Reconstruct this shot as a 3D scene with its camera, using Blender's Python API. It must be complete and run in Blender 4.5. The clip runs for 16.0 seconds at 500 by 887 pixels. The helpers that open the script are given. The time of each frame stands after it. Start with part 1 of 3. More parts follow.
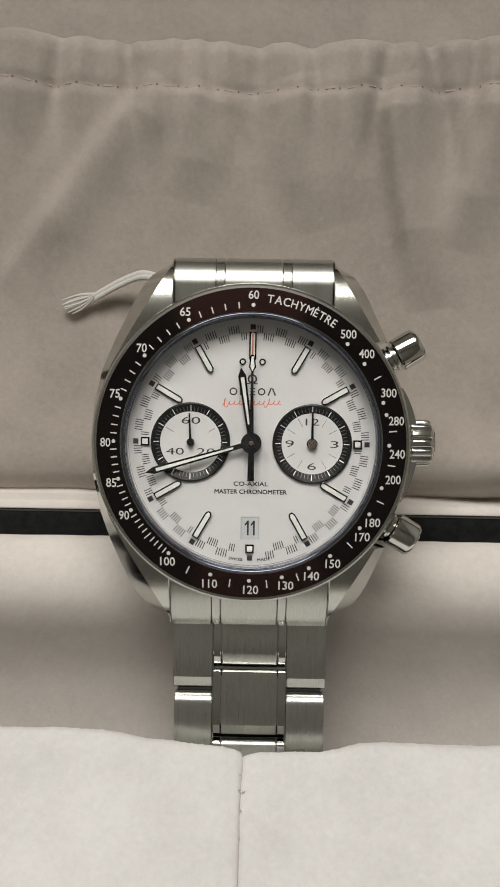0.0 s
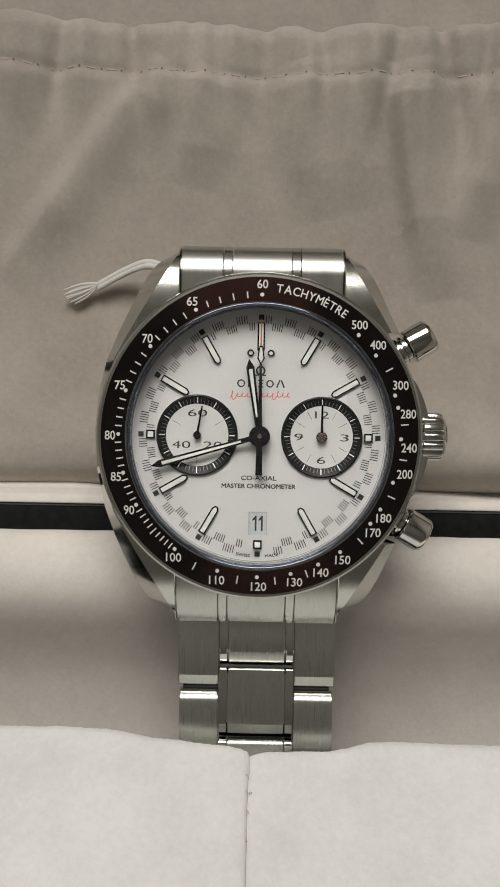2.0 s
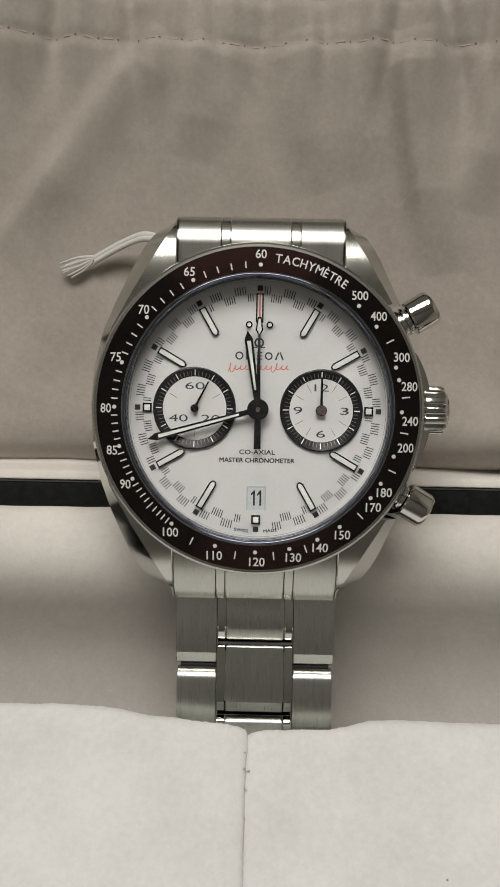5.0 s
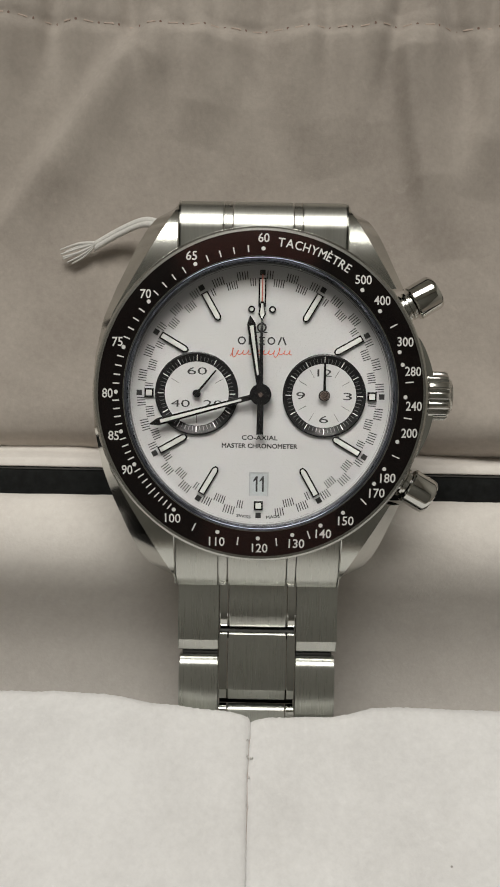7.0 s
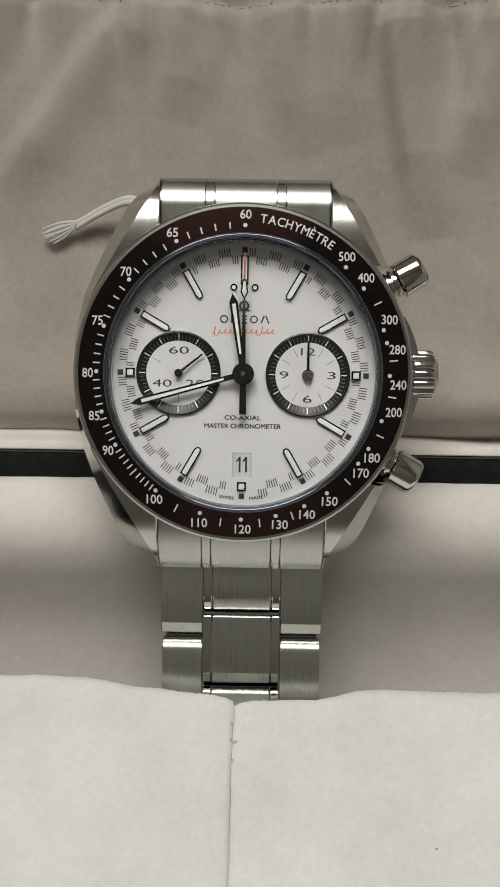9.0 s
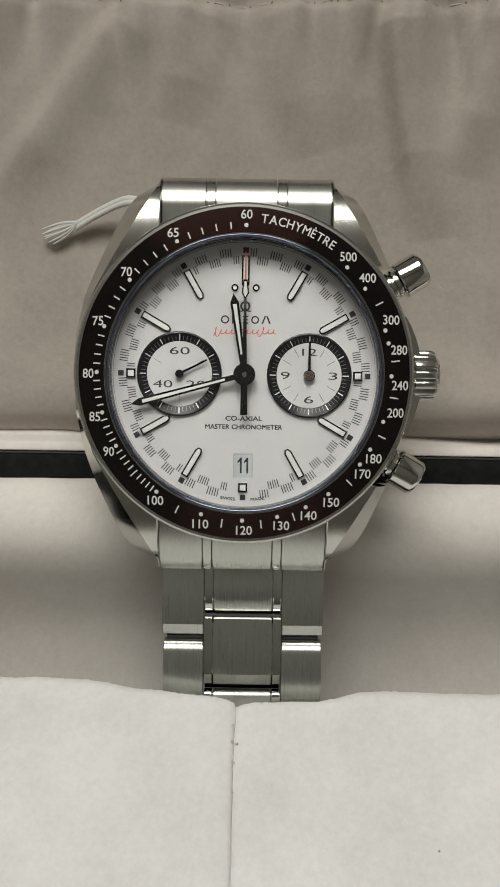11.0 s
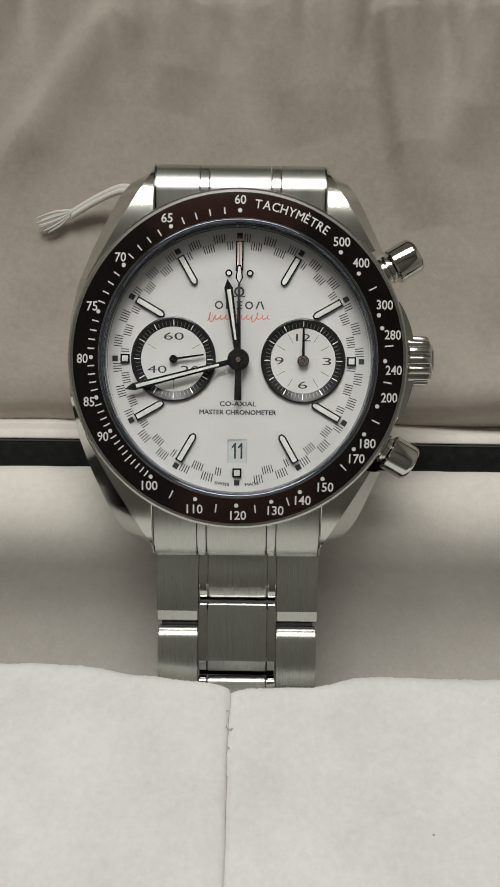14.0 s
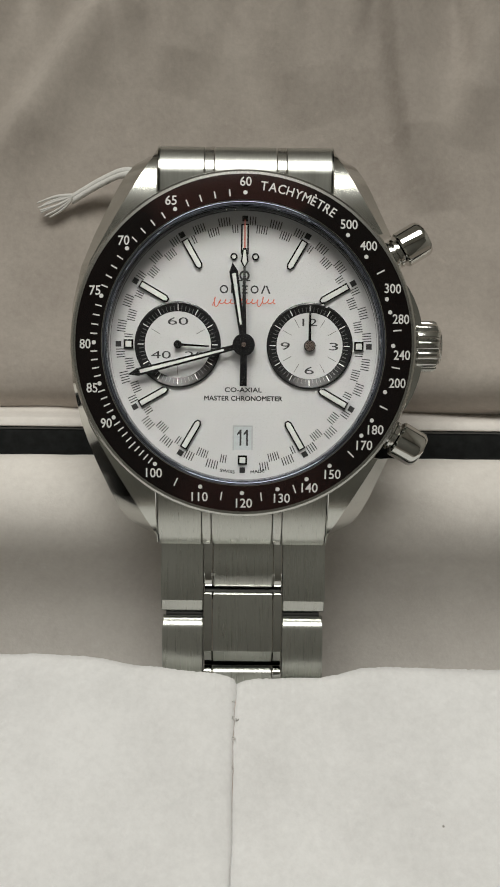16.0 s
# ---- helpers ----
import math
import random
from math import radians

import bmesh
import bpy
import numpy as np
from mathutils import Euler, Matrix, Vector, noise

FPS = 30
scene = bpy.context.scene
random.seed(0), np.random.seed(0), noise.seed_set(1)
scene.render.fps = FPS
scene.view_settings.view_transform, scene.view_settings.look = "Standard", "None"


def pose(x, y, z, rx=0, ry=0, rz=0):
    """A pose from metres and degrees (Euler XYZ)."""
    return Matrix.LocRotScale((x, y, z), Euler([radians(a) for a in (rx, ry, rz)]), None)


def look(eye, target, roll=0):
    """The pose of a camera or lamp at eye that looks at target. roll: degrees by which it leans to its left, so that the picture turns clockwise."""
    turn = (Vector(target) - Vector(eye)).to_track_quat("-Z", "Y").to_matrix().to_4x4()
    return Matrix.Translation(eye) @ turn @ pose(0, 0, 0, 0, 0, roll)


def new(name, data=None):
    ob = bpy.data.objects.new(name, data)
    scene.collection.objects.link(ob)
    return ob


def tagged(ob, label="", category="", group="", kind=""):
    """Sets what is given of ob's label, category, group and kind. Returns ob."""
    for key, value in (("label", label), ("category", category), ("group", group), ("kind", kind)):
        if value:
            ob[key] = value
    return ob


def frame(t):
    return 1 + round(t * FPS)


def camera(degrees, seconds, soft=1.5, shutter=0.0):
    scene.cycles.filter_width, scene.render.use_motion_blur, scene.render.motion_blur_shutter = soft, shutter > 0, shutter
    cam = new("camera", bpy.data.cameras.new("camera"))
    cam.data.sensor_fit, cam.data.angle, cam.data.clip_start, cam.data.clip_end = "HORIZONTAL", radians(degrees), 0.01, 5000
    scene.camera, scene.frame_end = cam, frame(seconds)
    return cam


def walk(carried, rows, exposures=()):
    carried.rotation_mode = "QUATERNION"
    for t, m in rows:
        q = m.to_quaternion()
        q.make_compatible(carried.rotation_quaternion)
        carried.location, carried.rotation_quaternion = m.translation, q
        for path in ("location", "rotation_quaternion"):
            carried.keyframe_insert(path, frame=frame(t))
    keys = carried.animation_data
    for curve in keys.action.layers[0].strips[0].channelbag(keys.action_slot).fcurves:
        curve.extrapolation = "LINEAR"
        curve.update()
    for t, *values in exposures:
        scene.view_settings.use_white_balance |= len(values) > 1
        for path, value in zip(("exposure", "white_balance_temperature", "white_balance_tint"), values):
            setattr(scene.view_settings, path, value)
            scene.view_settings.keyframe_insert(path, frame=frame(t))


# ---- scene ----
# Lengths in the path and in the meshes are millimetres in the dial's frame; the dial leans back by LEAN_BACK degrees.
MM = 0.001
LEAN_BACK, HEIGHT = 35.0, 0.088
FRAME = pose(0, 0, HEIGHT, -LEAN_BACK)          # x right, y away from the viewer, z up along the dial
FACE = FRAME @ pose(0, 0, 0, 90)                # x right, y up along the dial, z towards the viewer

cam = camera(31.0, 16.0, soft=1.8)
# seconds, eye, yaw, pitch, roll
PATH = [
    (0, 0.75, -125.13, 3.16, 0.425, -1.489, 0.961),
    (0.5, 1.13, -124.29, 2.36, 0.043, -1.532, 0.946),
    (1, 1.42, -123.10, 1.80, -0.005, -1.868, 0.957),
    (1.5, 0.45, -122.88, 1.04, -0.017, -2.057, 1.016),
    (2, -1.01, -122.17, 3.08, 0.113, -1.925, 1.096),
    (2.5, -0.58, -122.42, 2.18, -0.025, -1.907, 1.000),
    (3, -0.02, -121.18, 1.53, 0.076, -2.156, 0.829),
    (3.5, -0.09, -120.32, 0.56, 0.316, -2.344, 0.855),
    (6, -0.61, -120.22, 0.62, 0.199, -2.510, 1.223),
    (6.5, -1.42, -120.31, -0.71, 0.134, -2.560, 1.252),
    (7, -0.93, -119.54, -1.10, 0.158, -2.583, 1.098),
    (7.5, 0.50, -119.00, -1.82, 0.083, -2.753, 0.834),
    (8, 0.90, -118.38, -2.64, 0.134, -2.950, 0.713),
    (8.5, 1.34, -118.45, -3.24, 0.112, -3.049, 0.750),
    (9, 0.89, -118.10, -2.67, -0.070, -3.100, 0.925),
    (11.5, 0.55, -117.59, -2.77, -0.180, -3.009, 0.822),
    (12, 0.68, -117.61, -3.07, -0.184, -2.853, 0.783),
    (12.5, 1.62, -117.40, -3.68, -0.004, -2.902, 0.719),
    (13, 2.08, -118.10, -4.46, -0.202, -2.796, 0.772),
    (13.5, 0.87, -118.20, -4.55, -0.458, -2.825, 0.723),
    (14, 1.19, -117.92, -5.22, -0.232, -2.741, 0.788),
    (14.5, 0.17, -116.55, -3.92, -0.157, -2.770, 0.808),
    (15, -0.28, -117.16, -4.31, -0.236, -2.765, 0.826),
    (15.5, -0.26, -116.56, -5.24, -0.410, -2.885, 0.767),
    (16, 0.35, -116.09, -6.34, -0.298, -3.083, 0.684),
]
walk(cam, [(t, FRAME @ pose(x * MM, y * MM, z * MM) @ pose(0, 0, 0, 90 + pitch, 0, yaw) @ pose(0, 0, 0, 0, 0, roll))
           for t, x, y, z, yaw, pitch, roll in PATH],
     [(0, 0.06, 6500, 10), (3, -0.03, 6480, 9.5), (6, -0.03, 6450, 9), (11.5, -0.03, 6380, 7.5), (16, -0.04, 6350, 7)])

# ---- world and light ----
scene.view_settings.exposure = 0.0
world = bpy.data.worlds.new("world")
scene.world = world
world.use_nodes = True
world.node_tree.nodes["Background"].inputs[0].default_value = (0.9, 0.95, 1.0, 1)
world.node_tree.nodes["Background"].inputs[1].default_value = 0.05


def area_lamp(name, m, w, h, watts, colour):
    data = bpy.data.lights.new(name, "AREA")
    data.shape, data.size, data.size_y, data.energy, data.color = "RECTANGLE", w, h, watts, colour
    ob = new(name, data)
    ob.matrix_world = m
    return tagged(ob, kind="structure")


area_lamp("ceiling_lamp_light", look((-0.17, -0.33, 2.28), (-0.17, -0.33, 0)), 1.6, 0.9, 36.5, (1.0, 0.96, 0.895))


# ---- materials ----
def nodes_of(name):
    mat = bpy.data.materials.new(name)
    mat.use_nodes = True
    tree = mat.node_tree
    return mat, tree, tree.nodes["Principled BSDF"]


def link(tree, a, b):
    tree.links.new(a, b)


def coords(tree, scale=(1, 1, 1)):
    tex = tree.nodes.new("ShaderNodeTexCoord")
    mapping = tree.nodes.new("ShaderNodeMapping")
    mapping.inputs["Scale"].default_value = scale
    link(tree, tex.outputs["Object"], mapping.inputs["Vector"])
    return mapping.outputs["Vector"]


def noise_node(tree, vec, scale, detail=4, rough=0.55):
    n = tree.nodes.new("ShaderNodeTexNoise")
    n.inputs["Scale"].default_value, n.inputs["Detail"].default_value, n.inputs["Roughness"].default_value = scale, detail, rough
    link(tree, vec, n.inputs["Vector"])
    return n.outputs["Fac"]


def ramp(tree, fac, a, b, lo=0.3, hi=0.7):
    r = tree.nodes.new("ShaderNodeValToRGB")
    r.color_ramp.elements[0].position, r.color_ramp.elements[1].position = lo, hi
    r.color_ramp.elements[0].color, r.color_ramp.elements[1].color = (*a, 1), (*b, 1)
    link(tree, fac, r.inputs["Fac"])
    return r.outputs["Color"]


def bump(tree, bsdf, fac, strength, distance):
    b = tree.nodes.new("ShaderNodeBump")
    b.inputs["Strength"].default_value, b.inputs["Distance"].default_value = strength, distance
    link(tree, fac, b.inputs["Height"])
    link(tree, b.outputs["Normal"], bsdf.inputs["Normal"])


def mixed(tree, x, y, amount):
    m = tree.nodes.new("ShaderNodeMath")
    m.operation = "MULTIPLY_ADD"
    link(tree, y, m.inputs[0])
    m.inputs[1].default_value = amount
    link(tree, x, m.inputs[2])
    return m.outputs[0]


def plain(name, colour, rough=0.5, metal=0.0, coat=0.0, spec=0.5, grain=2500, depth=0.06):
    mat, tree, b = nodes_of(name)
    vec = coords(tree)
    link(tree, ramp(tree, noise_node(tree, vec, grain, 3), [c * (1 - depth) for c in colour], [min(1, c * (1 + depth)) for c in colour]), b.inputs["Base Color"])
    b.inputs["Roughness"].default_value, b.inputs["Metallic"].default_value = rough, metal
    b.inputs["Coat Weight"].default_value, b.inputs["Specular IOR Level"].default_value = coat, spec
    return mat


def velvet(name, dark, light, bump_mm=0.08):
    """Short-napped lining: blotches where the nap lies over, pale scuffs, fine fibre grain and a few dark specks of lint."""
    mat, tree, b = nodes_of(name)
    vec = coords(tree)
    blot = noise_node(tree, vec, 70, 6, 0.62)
    fine = noise_node(tree, vec, 1100, 4, 0.7)
    base = ramp(tree, mixed(tree, blot, fine, 0.6), dark, light, 0.44, 1.16)
    flecks = noise_node(tree, vec, 420, 5, 0.75)
    scuff = tree.nodes.new("ShaderNodeMapRange")
    scuff.inputs["From Min"].default_value, scuff.inputs["From Max"].default_value = 0.60, 0.80
    scuff.inputs["To Max"].default_value = 0.45
    link(tree, flecks, scuff.inputs["Value"])
    pale = tree.nodes.new("ShaderNodeMix")
    pale.data_type = "RGBA"
    link(tree, scuff.outputs["Result"], pale.inputs[0])
    link(tree, base, pale.inputs[6])
    pale.inputs[7].default_value = (min(1, light[0] * 1.22), min(1, light[1] * 1.22), min(1, light[2] * 1.22), 1)
    cells = tree.nodes.new("ShaderNodeTexVoronoi")
    cells.inputs["Scale"].default_value = 75
    link(tree, vec, cells.inputs["Vector"])
    lint = tree.nodes.new("ShaderNodeMapRange")
    lint.inputs["From Min"].default_value, lint.inputs["From Max"].default_value = 0.016, 0.008
    lint.inputs["To Max"].default_value = 0.75
    link(tree, cells.outputs["Distance"], lint.inputs["Value"])
    spot = tree.nodes.new("ShaderNodeMix")
    spot.data_type = "RGBA"
    link(tree, lint.outputs["Result"], spot.inputs[0])
    link(tree, pale.outputs[2], spot.inputs[6])
    spot.inputs[7].default_value = (0.12, 0.09, 0.07, 1)
    link(tree, spot.outputs[2], b.inputs["Base Color"])
    b.inputs["Roughness"].default_value = 0.95
    b.inputs["Specular IOR Level"].default_value = 0.15
    b.inputs["Sheen Weight"].default_value = 0.3
    b.inputs["Sheen Roughness"].default_value = 0.45
    weave = noise_node(tree, vec, 2200, 2, 0.6)
    bump(tree, b, mixed(tree, weave, flecks, 1.2), 0.45, bump_mm * MM)
    return mat


def brushed(name, stretch, colour=(0.63, 0.64, 0.60), rough=0.30):
    mat, tree, b = nodes_of(name)
    vec = coords(tree, stretch)
    grain = noise_node(tree, vec, 1000, 3, 0.7)
    link(tree, ramp(tree, grain, [c * 0.94 for c in colour], [c * 1.05 for c in colour]), b.inputs["Base Color"])
    b.inputs["Metallic"].default_value = 1.0
    r = tree.nodes.new("ShaderNodeMapRange")
    r.inputs["To Min"].default_value, r.inputs["To Max"].default_value = rough - 0.06, rough + 0.08
    link(tree, grain, r.inputs["Value"])
    link(tree, r.outputs["Result"], b.inputs["Roughness"])
    bump(tree, b, grain, 0.03, 0.02 * MM)
    return mat


def polished(name, colour=(0.68, 0.685, 0.655), rough=0.07):
    mat, tree, b = nodes_of(name)
    vec = coords(tree)
    link(tree, ramp(tree, noise_node(tree, vec, 300, 3), [c * 0.95 for c in colour], colour), b.inputs["Base Color"])
    b.inputs["Metallic"].default_value, b.inputs["Roughness"].default_value = 1.0, rough
    return mat


def turned(name, colour, sheen):
    """Black insert with fine turned grooves: a faint warm gleam fans out across the ring."""
    mat, tree, b = nodes_of(name)
    vec = coords(tree)
    link(tree, ramp(tree, noise_node(tree, vec, 2500, 3), [c * 0.94 for c in colour], [c * 1.06 for c in colour]), b.inputs["Base Color"])
    b.inputs["Roughness"].default_value, b.inputs["Specular IOR Level"].default_value = 0.12, 0.25
    gleam = tree.nodes.new("ShaderNodeBsdfAnisotropic")
    gleam.inputs["Color"].default_value = (*sheen, 1)
    gleam.inputs["Roughness"].default_value, gleam.inputs["Anisotropy"].default_value = 0.23, 0.9
    tangent = tree.nodes.new("ShaderNodeTangent")
    tangent.direction_type, tangent.axis = "RADIAL", "Z"
    link(tree, tangent.outputs["Tangent"], gleam.inputs["Tangent"])
    both = tree.nodes.new("ShaderNodeAddShader")
    link(tree, b.outputs["BSDF"], both.inputs[0])
    link(tree, gleam.outputs["BSDF"], both.inputs[1])
    link(tree, both.outputs["Shader"], tree.nodes["Material Output"].inputs["Surface"])
    return mat


STEEL_ACROSS = brushed("steel_brushed_along", (11.0, 0.10, 1.0), rough=0.28)
STEEL_CASE = brushed("steel_brushed_case", (6.0, 0.12, 2.0), rough=0.19)
STEEL_END = brushed("steel_brushed_end_link", (4.0, 0.12, 1.0), rough=0.30)
STEEL_POLISHED = polished("steel_polished")
STEEL_KNURL = polished("steel_satin", rough=0.16)
STEEL_SATIN = polished("steel_satin_strip", (0.64, 0.645, 0.61), 0.24)
CERAMIC = turned("black_bezel_insert", (0.006, 0.0057, 0.0057), (0.014, 0.0048, 0.0038))
CHAMFER = polished("dark_flange", (0.085, 0.09, 0.10), 0.14)
CRYSTAL_EDGE = polished("crystal_edge", (0.20, 0.22, 0.28), 0.10)
# steel darkened far below the links: gap shade put into the colour
PIN_SHADE = polished("pin_shade", (0.05, 0.05, 0.048), 0.5)
HUB_PIN = polished("hub_pin", (0.42, 0.34, 0.31), 0.25)
DIAL_WHITE = plain("dial_lacquer", (0.51, 0.515, 0.515), 0.42, grain=5000, depth=0.05)
SUB_WHITE = plain("subdial_lacquer", (0.52, 0.525, 0.525), 0.38, grain=5000, depth=0.03)
INK = plain("black_print", (0.015, 0.015, 0.015), 0.5)
INK_RED = plain("red_print", (0.62, 0.10, 0.05), 0.5)
NEEDLE_RED = plain("needle_red", (0.36, 0.10, 0.07), 0.4)
HAND_BLACK = plain("black_lacquer", (0.012, 0.012, 0.013), 0.22)
LUME = plain("pale_lume", (0.53, 0.54, 0.52), 0.6)
RING_BLACK = plain("subdial_ring", (0.016, 0.016, 0.017), 0.2)
ENAMEL = plain("white_enamel", (0.80, 0.80, 0.78), 0.5)
DATE_CARD = plain("date_disc", (0.43, 0.465, 0.475), 0.5)
# Tones set per area: lid darker, rear warmed in its colour for lid-bounced shade.
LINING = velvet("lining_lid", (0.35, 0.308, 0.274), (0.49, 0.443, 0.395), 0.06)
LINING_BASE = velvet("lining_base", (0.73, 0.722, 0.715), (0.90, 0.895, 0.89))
LINING_BOUNCE = velvet("lining_bounce", (0.73, 0.685, 0.64), (0.88, 0.84, 0.79))
THREAD = plain("thread", (0.55, 0.45, 0.385), 0.8)
WELT = plain("dark_welt", (0.10, 0.10, 0.095), 0.8)
SEAM_FILL = plain("seam_filler", (0.46, 0.33, 0.26), 0.95)
HOLE = plain("needle_hole", (0.24, 0.16, 0.13), 0.9)
STRING = plain("cotton_string", (0.70, 0.69, 0.66), 0.9)
BLACK_EDGE = plain("black_board_edge", (0.008, 0.009, 0.009), 0.7, spec=0.2, grain=900, depth=0.5)
SHELL = plain("box_shell", (0.045, 0.043, 0.042), 0.45)
WALL = plain("painted_wall", (0.58, 0.56, 0.52), 0.8, grain=6)
# for the unseen south wall, darkened to deepen reflections in bezel and steel
WALL_REFLECTED = plain("dark_reflected_wall", (0.19, 0.187, 0.17), 0.8, grain=6)
CEILING = plain("painted_ceiling", (0.78, 0.77, 0.74), 0.9, grain=6)
FLOOR = plain("floor_boards", (0.16, 0.12, 0.09), 0.6)
TABLE = plain("table_top", (0.24, 0.21, 0.18), 0.5)


def glass_material():
    mat, tree, b = nodes_of("sapphire")
    b.inputs["Base Color"].default_value = (1, 1, 1, 1)
    b.inputs["Transmission Weight"].default_value = 1.0
    b.inputs["Roughness"].default_value = 0.0
    b.inputs["IOR"].default_value = 1.12
    return mat


SAPPHIRE = glass_material()


# ---- mesh helpers ----
def part(name, bm, material, parent=None, label="", smooth=False, sharp=30):
    """Links a bmesh in millimetres as one mesh object under a thing or a part."""
    bm.transform(Matrix.Scale(MM, 4))
    bmesh.ops.recalc_face_normals(bm, faces=bm.faces[:])
    data = bpy.data.meshes.new(name)
    if smooth:
        for f in bm.faces:
            f.smooth = True
        for e in bm.edges:
            e.smooth = e.calc_face_angle(0.0) < radians(sharp)
    bm.to_mesh(data)
    bm.free()
    for m in (material if isinstance(material, (list, tuple)) else [material]):
        data.materials.append(m)
    ob = new(name, data)
    if parent is not None:
        ob.parent = parent
    if label:
        tagged(ob, label)
    return ob


def shared(name, source, m, parent):
    """Another object on the same mesh, at a pose in its parent's space."""
    ob = new(name, source.data)
    ob.parent = parent
    ob.matrix_basis = m
    return ob


def thing(name, m, label, category, group=""):
    ob = new(name)
    ob.empty_display_size = 0.01
    ob.matrix_world = m
    return tagged(ob, label, category, group)


def box(bm, x0, x1, y0, y1, z0, z1, bevel=0.0, segments=1, slot=0):
    made = bmesh.ops.create_cube(bm, size=1)["verts"]
    bmesh.ops.scale(bm, vec=(x1 - x0, y1 - y0, z1 - z0), verts=made)
    bmesh.ops.translate(bm, vec=((x0 + x1) / 2, (y0 + y1) / 2, (z0 + z1) / 2), verts=made)
    edges = list({e for v in made for e in v.link_edges})
    faces = {f for v in made for f in v.link_faces}
    if bevel:
        res = bmesh.ops.bevel(bm, geom=edges, offset=bevel, segments=segments, affect="EDGES", profile=0.5)
        faces = set(res["faces"]) | {f for f in faces if f.is_valid}
    for f in faces:
        f.material_index = slot
    return bm


def prism(bm, points, z0, z1, bevel=0.0, slot=0):
    """A flat outline (x, y) given thickness from z0 to z1, its upper edge bevelled."""
    low = [bm.verts.new((x, y, z0)) for x, y in points]
    top = [bm.verts.new((x, y, z1)) for x, y in points]
    n = len(points)
    faces = [bm.faces.new(low[::-1]), bm.faces.new(top)]
    faces += [bm.faces.new((low[i], low[(i + 1) % n], top[(i + 1) % n], top[i])) for i in range(n)]
    for f in faces:
        f.material_index = slot
    if bevel:
        edges = [e for e in faces[1].edges]
        bmesh.ops.bevel(bm, geom=edges, offset=bevel, segments=2, affect="EDGES", profile=0.5)
    return bm


def lathe(bm, profile, steps=128, closed=True, slots=None):
    """Turns a profile of (radius, z) round the z axis."""
    rings = []
    for r, z in profile:
        if r < 1e-6:
            rings.append([bm.verts.new((0, 0, z))])
        else:
            rings.append([bm.verts.new((r * math.cos(2 * math.pi * i / steps), r * math.sin(2 * math.pi * i / steps), z)) for i in range(steps)])
    pairs = list(zip(rings, rings[1:] + rings[:1])) if closed else list(zip(rings, rings[1:]))
    for k, (a, b) in enumerate(pairs):
        for i in range(steps):
            j = (i + 1) % steps
            if len(a) == 1 and len(b) == 1:
                continue
            if len(a) == 1:
                f = bm.faces.new((a[0], b[i], b[j]))
            elif len(b) == 1:
                f = bm.faces.new((a[i], a[j], b[0]))
            else:
                f = bm.faces.new((a[i], a[j], b[j], b[i]))
            if slots:
                f.material_index = slots[k]
    return bm


def disc(radius, z0, z1, steps=48, x=0.0, y=0.0):
    bm = lathe(bmesh.new(), [(0, z0), (radius, z0), (radius, z1), (0, z1)], steps, closed=False)
    bmesh.ops.translate(bm, vec=(x, y, 0), verts=bm.verts)
    return bm


def clock(angle, r):
    """x, y at a clock angle in degrees from twelve, clockwise."""
    return r * math.sin(radians(angle)), r * math.cos(radians(angle))


def letters(text, height, width=None, thickness=0.02, bold=0.0, strike=0.0):
    """Flat lettering in millimetres, its middle at the origin; height is that of a capital."""
    curve = bpy.data.curves.new("lettering", "FONT")
    curve.body, curve.size, curve.extrude, curve.offset = text, 1.0, 0.0, bold
    curve.resolution_u = 3
    temp = bpy.data.objects.new("lettering", curve)
    mesh = bpy.data.meshes.new_from_object(temp)
    bm = bmesh.new()
    bm.from_mesh(mesh)
    bpy.data.objects.remove(temp)
    bpy.data.curves.remove(curve)
    bpy.data.meshes.remove(mesh)
    xs, ys = [v.co.x for v in bm.verts], [v.co.y for v in bm.verts]
    tall = 0.729
    sy = height / tall
    sx = width / (max(xs) - min(xs)) if width else sy
    mx = (max(xs) + min(xs)) / 2
    for v in bm.verts:
        v.co = Vector(((v.co.x - mx) * sx, (v.co.y - tall / 2) * sy, thickness))
    if strike:
        originals = bm.faces[:]
        # printed twice, a hair apart, for a heavier stroke
        for dx, dy, dz in ((strike, 0.0, 0.002), (0.0, strike, 0.004), (strike, strike, 0.006)):
            copy = bmesh.ops.duplicate(bm, geom=originals)["geom"]
            bmesh.ops.translate(bm, vec=(dx, dy, dz), verts=[g for g in copy if isinstance(g, bmesh.types.BMVert)])
    return bm


def moved(bm, x=0.0, y=0.0, z=0.0, turn=0.0):
    """Turns clockwise by degrees, then shifts."""
    bm.transform(Matrix.Translation((x, y, z)) @ Matrix.Rotation(radians(-turn), 4, "Z"))
    return bm


def sweep(bm, profile, x0, x1, cols=1, closed=True, shift=None):
    """Extrudes a profile of (y, z) along x; shift(x, k) may move its points."""
    rows = []
    for i in range(cols + 1):
        x = x0 + (x1 - x0) * i / cols
        rows.append([bm.verts.new((x, y, z) if shift is None else shift(x, y, z, k)) for k, (y, z) in enumerate(profile)])
    n = len(profile)
    for a, b in zip(rows, rows[1:]):
        for k in range(n if closed else n - 1):
            bm.faces.new((a[k], a[(k + 1) % n], b[(k + 1) % n], b[k]))
    if closed:
        bm.faces.new(rows[0])
        bm.faces.new(rows[-1][::-1])
    return bm


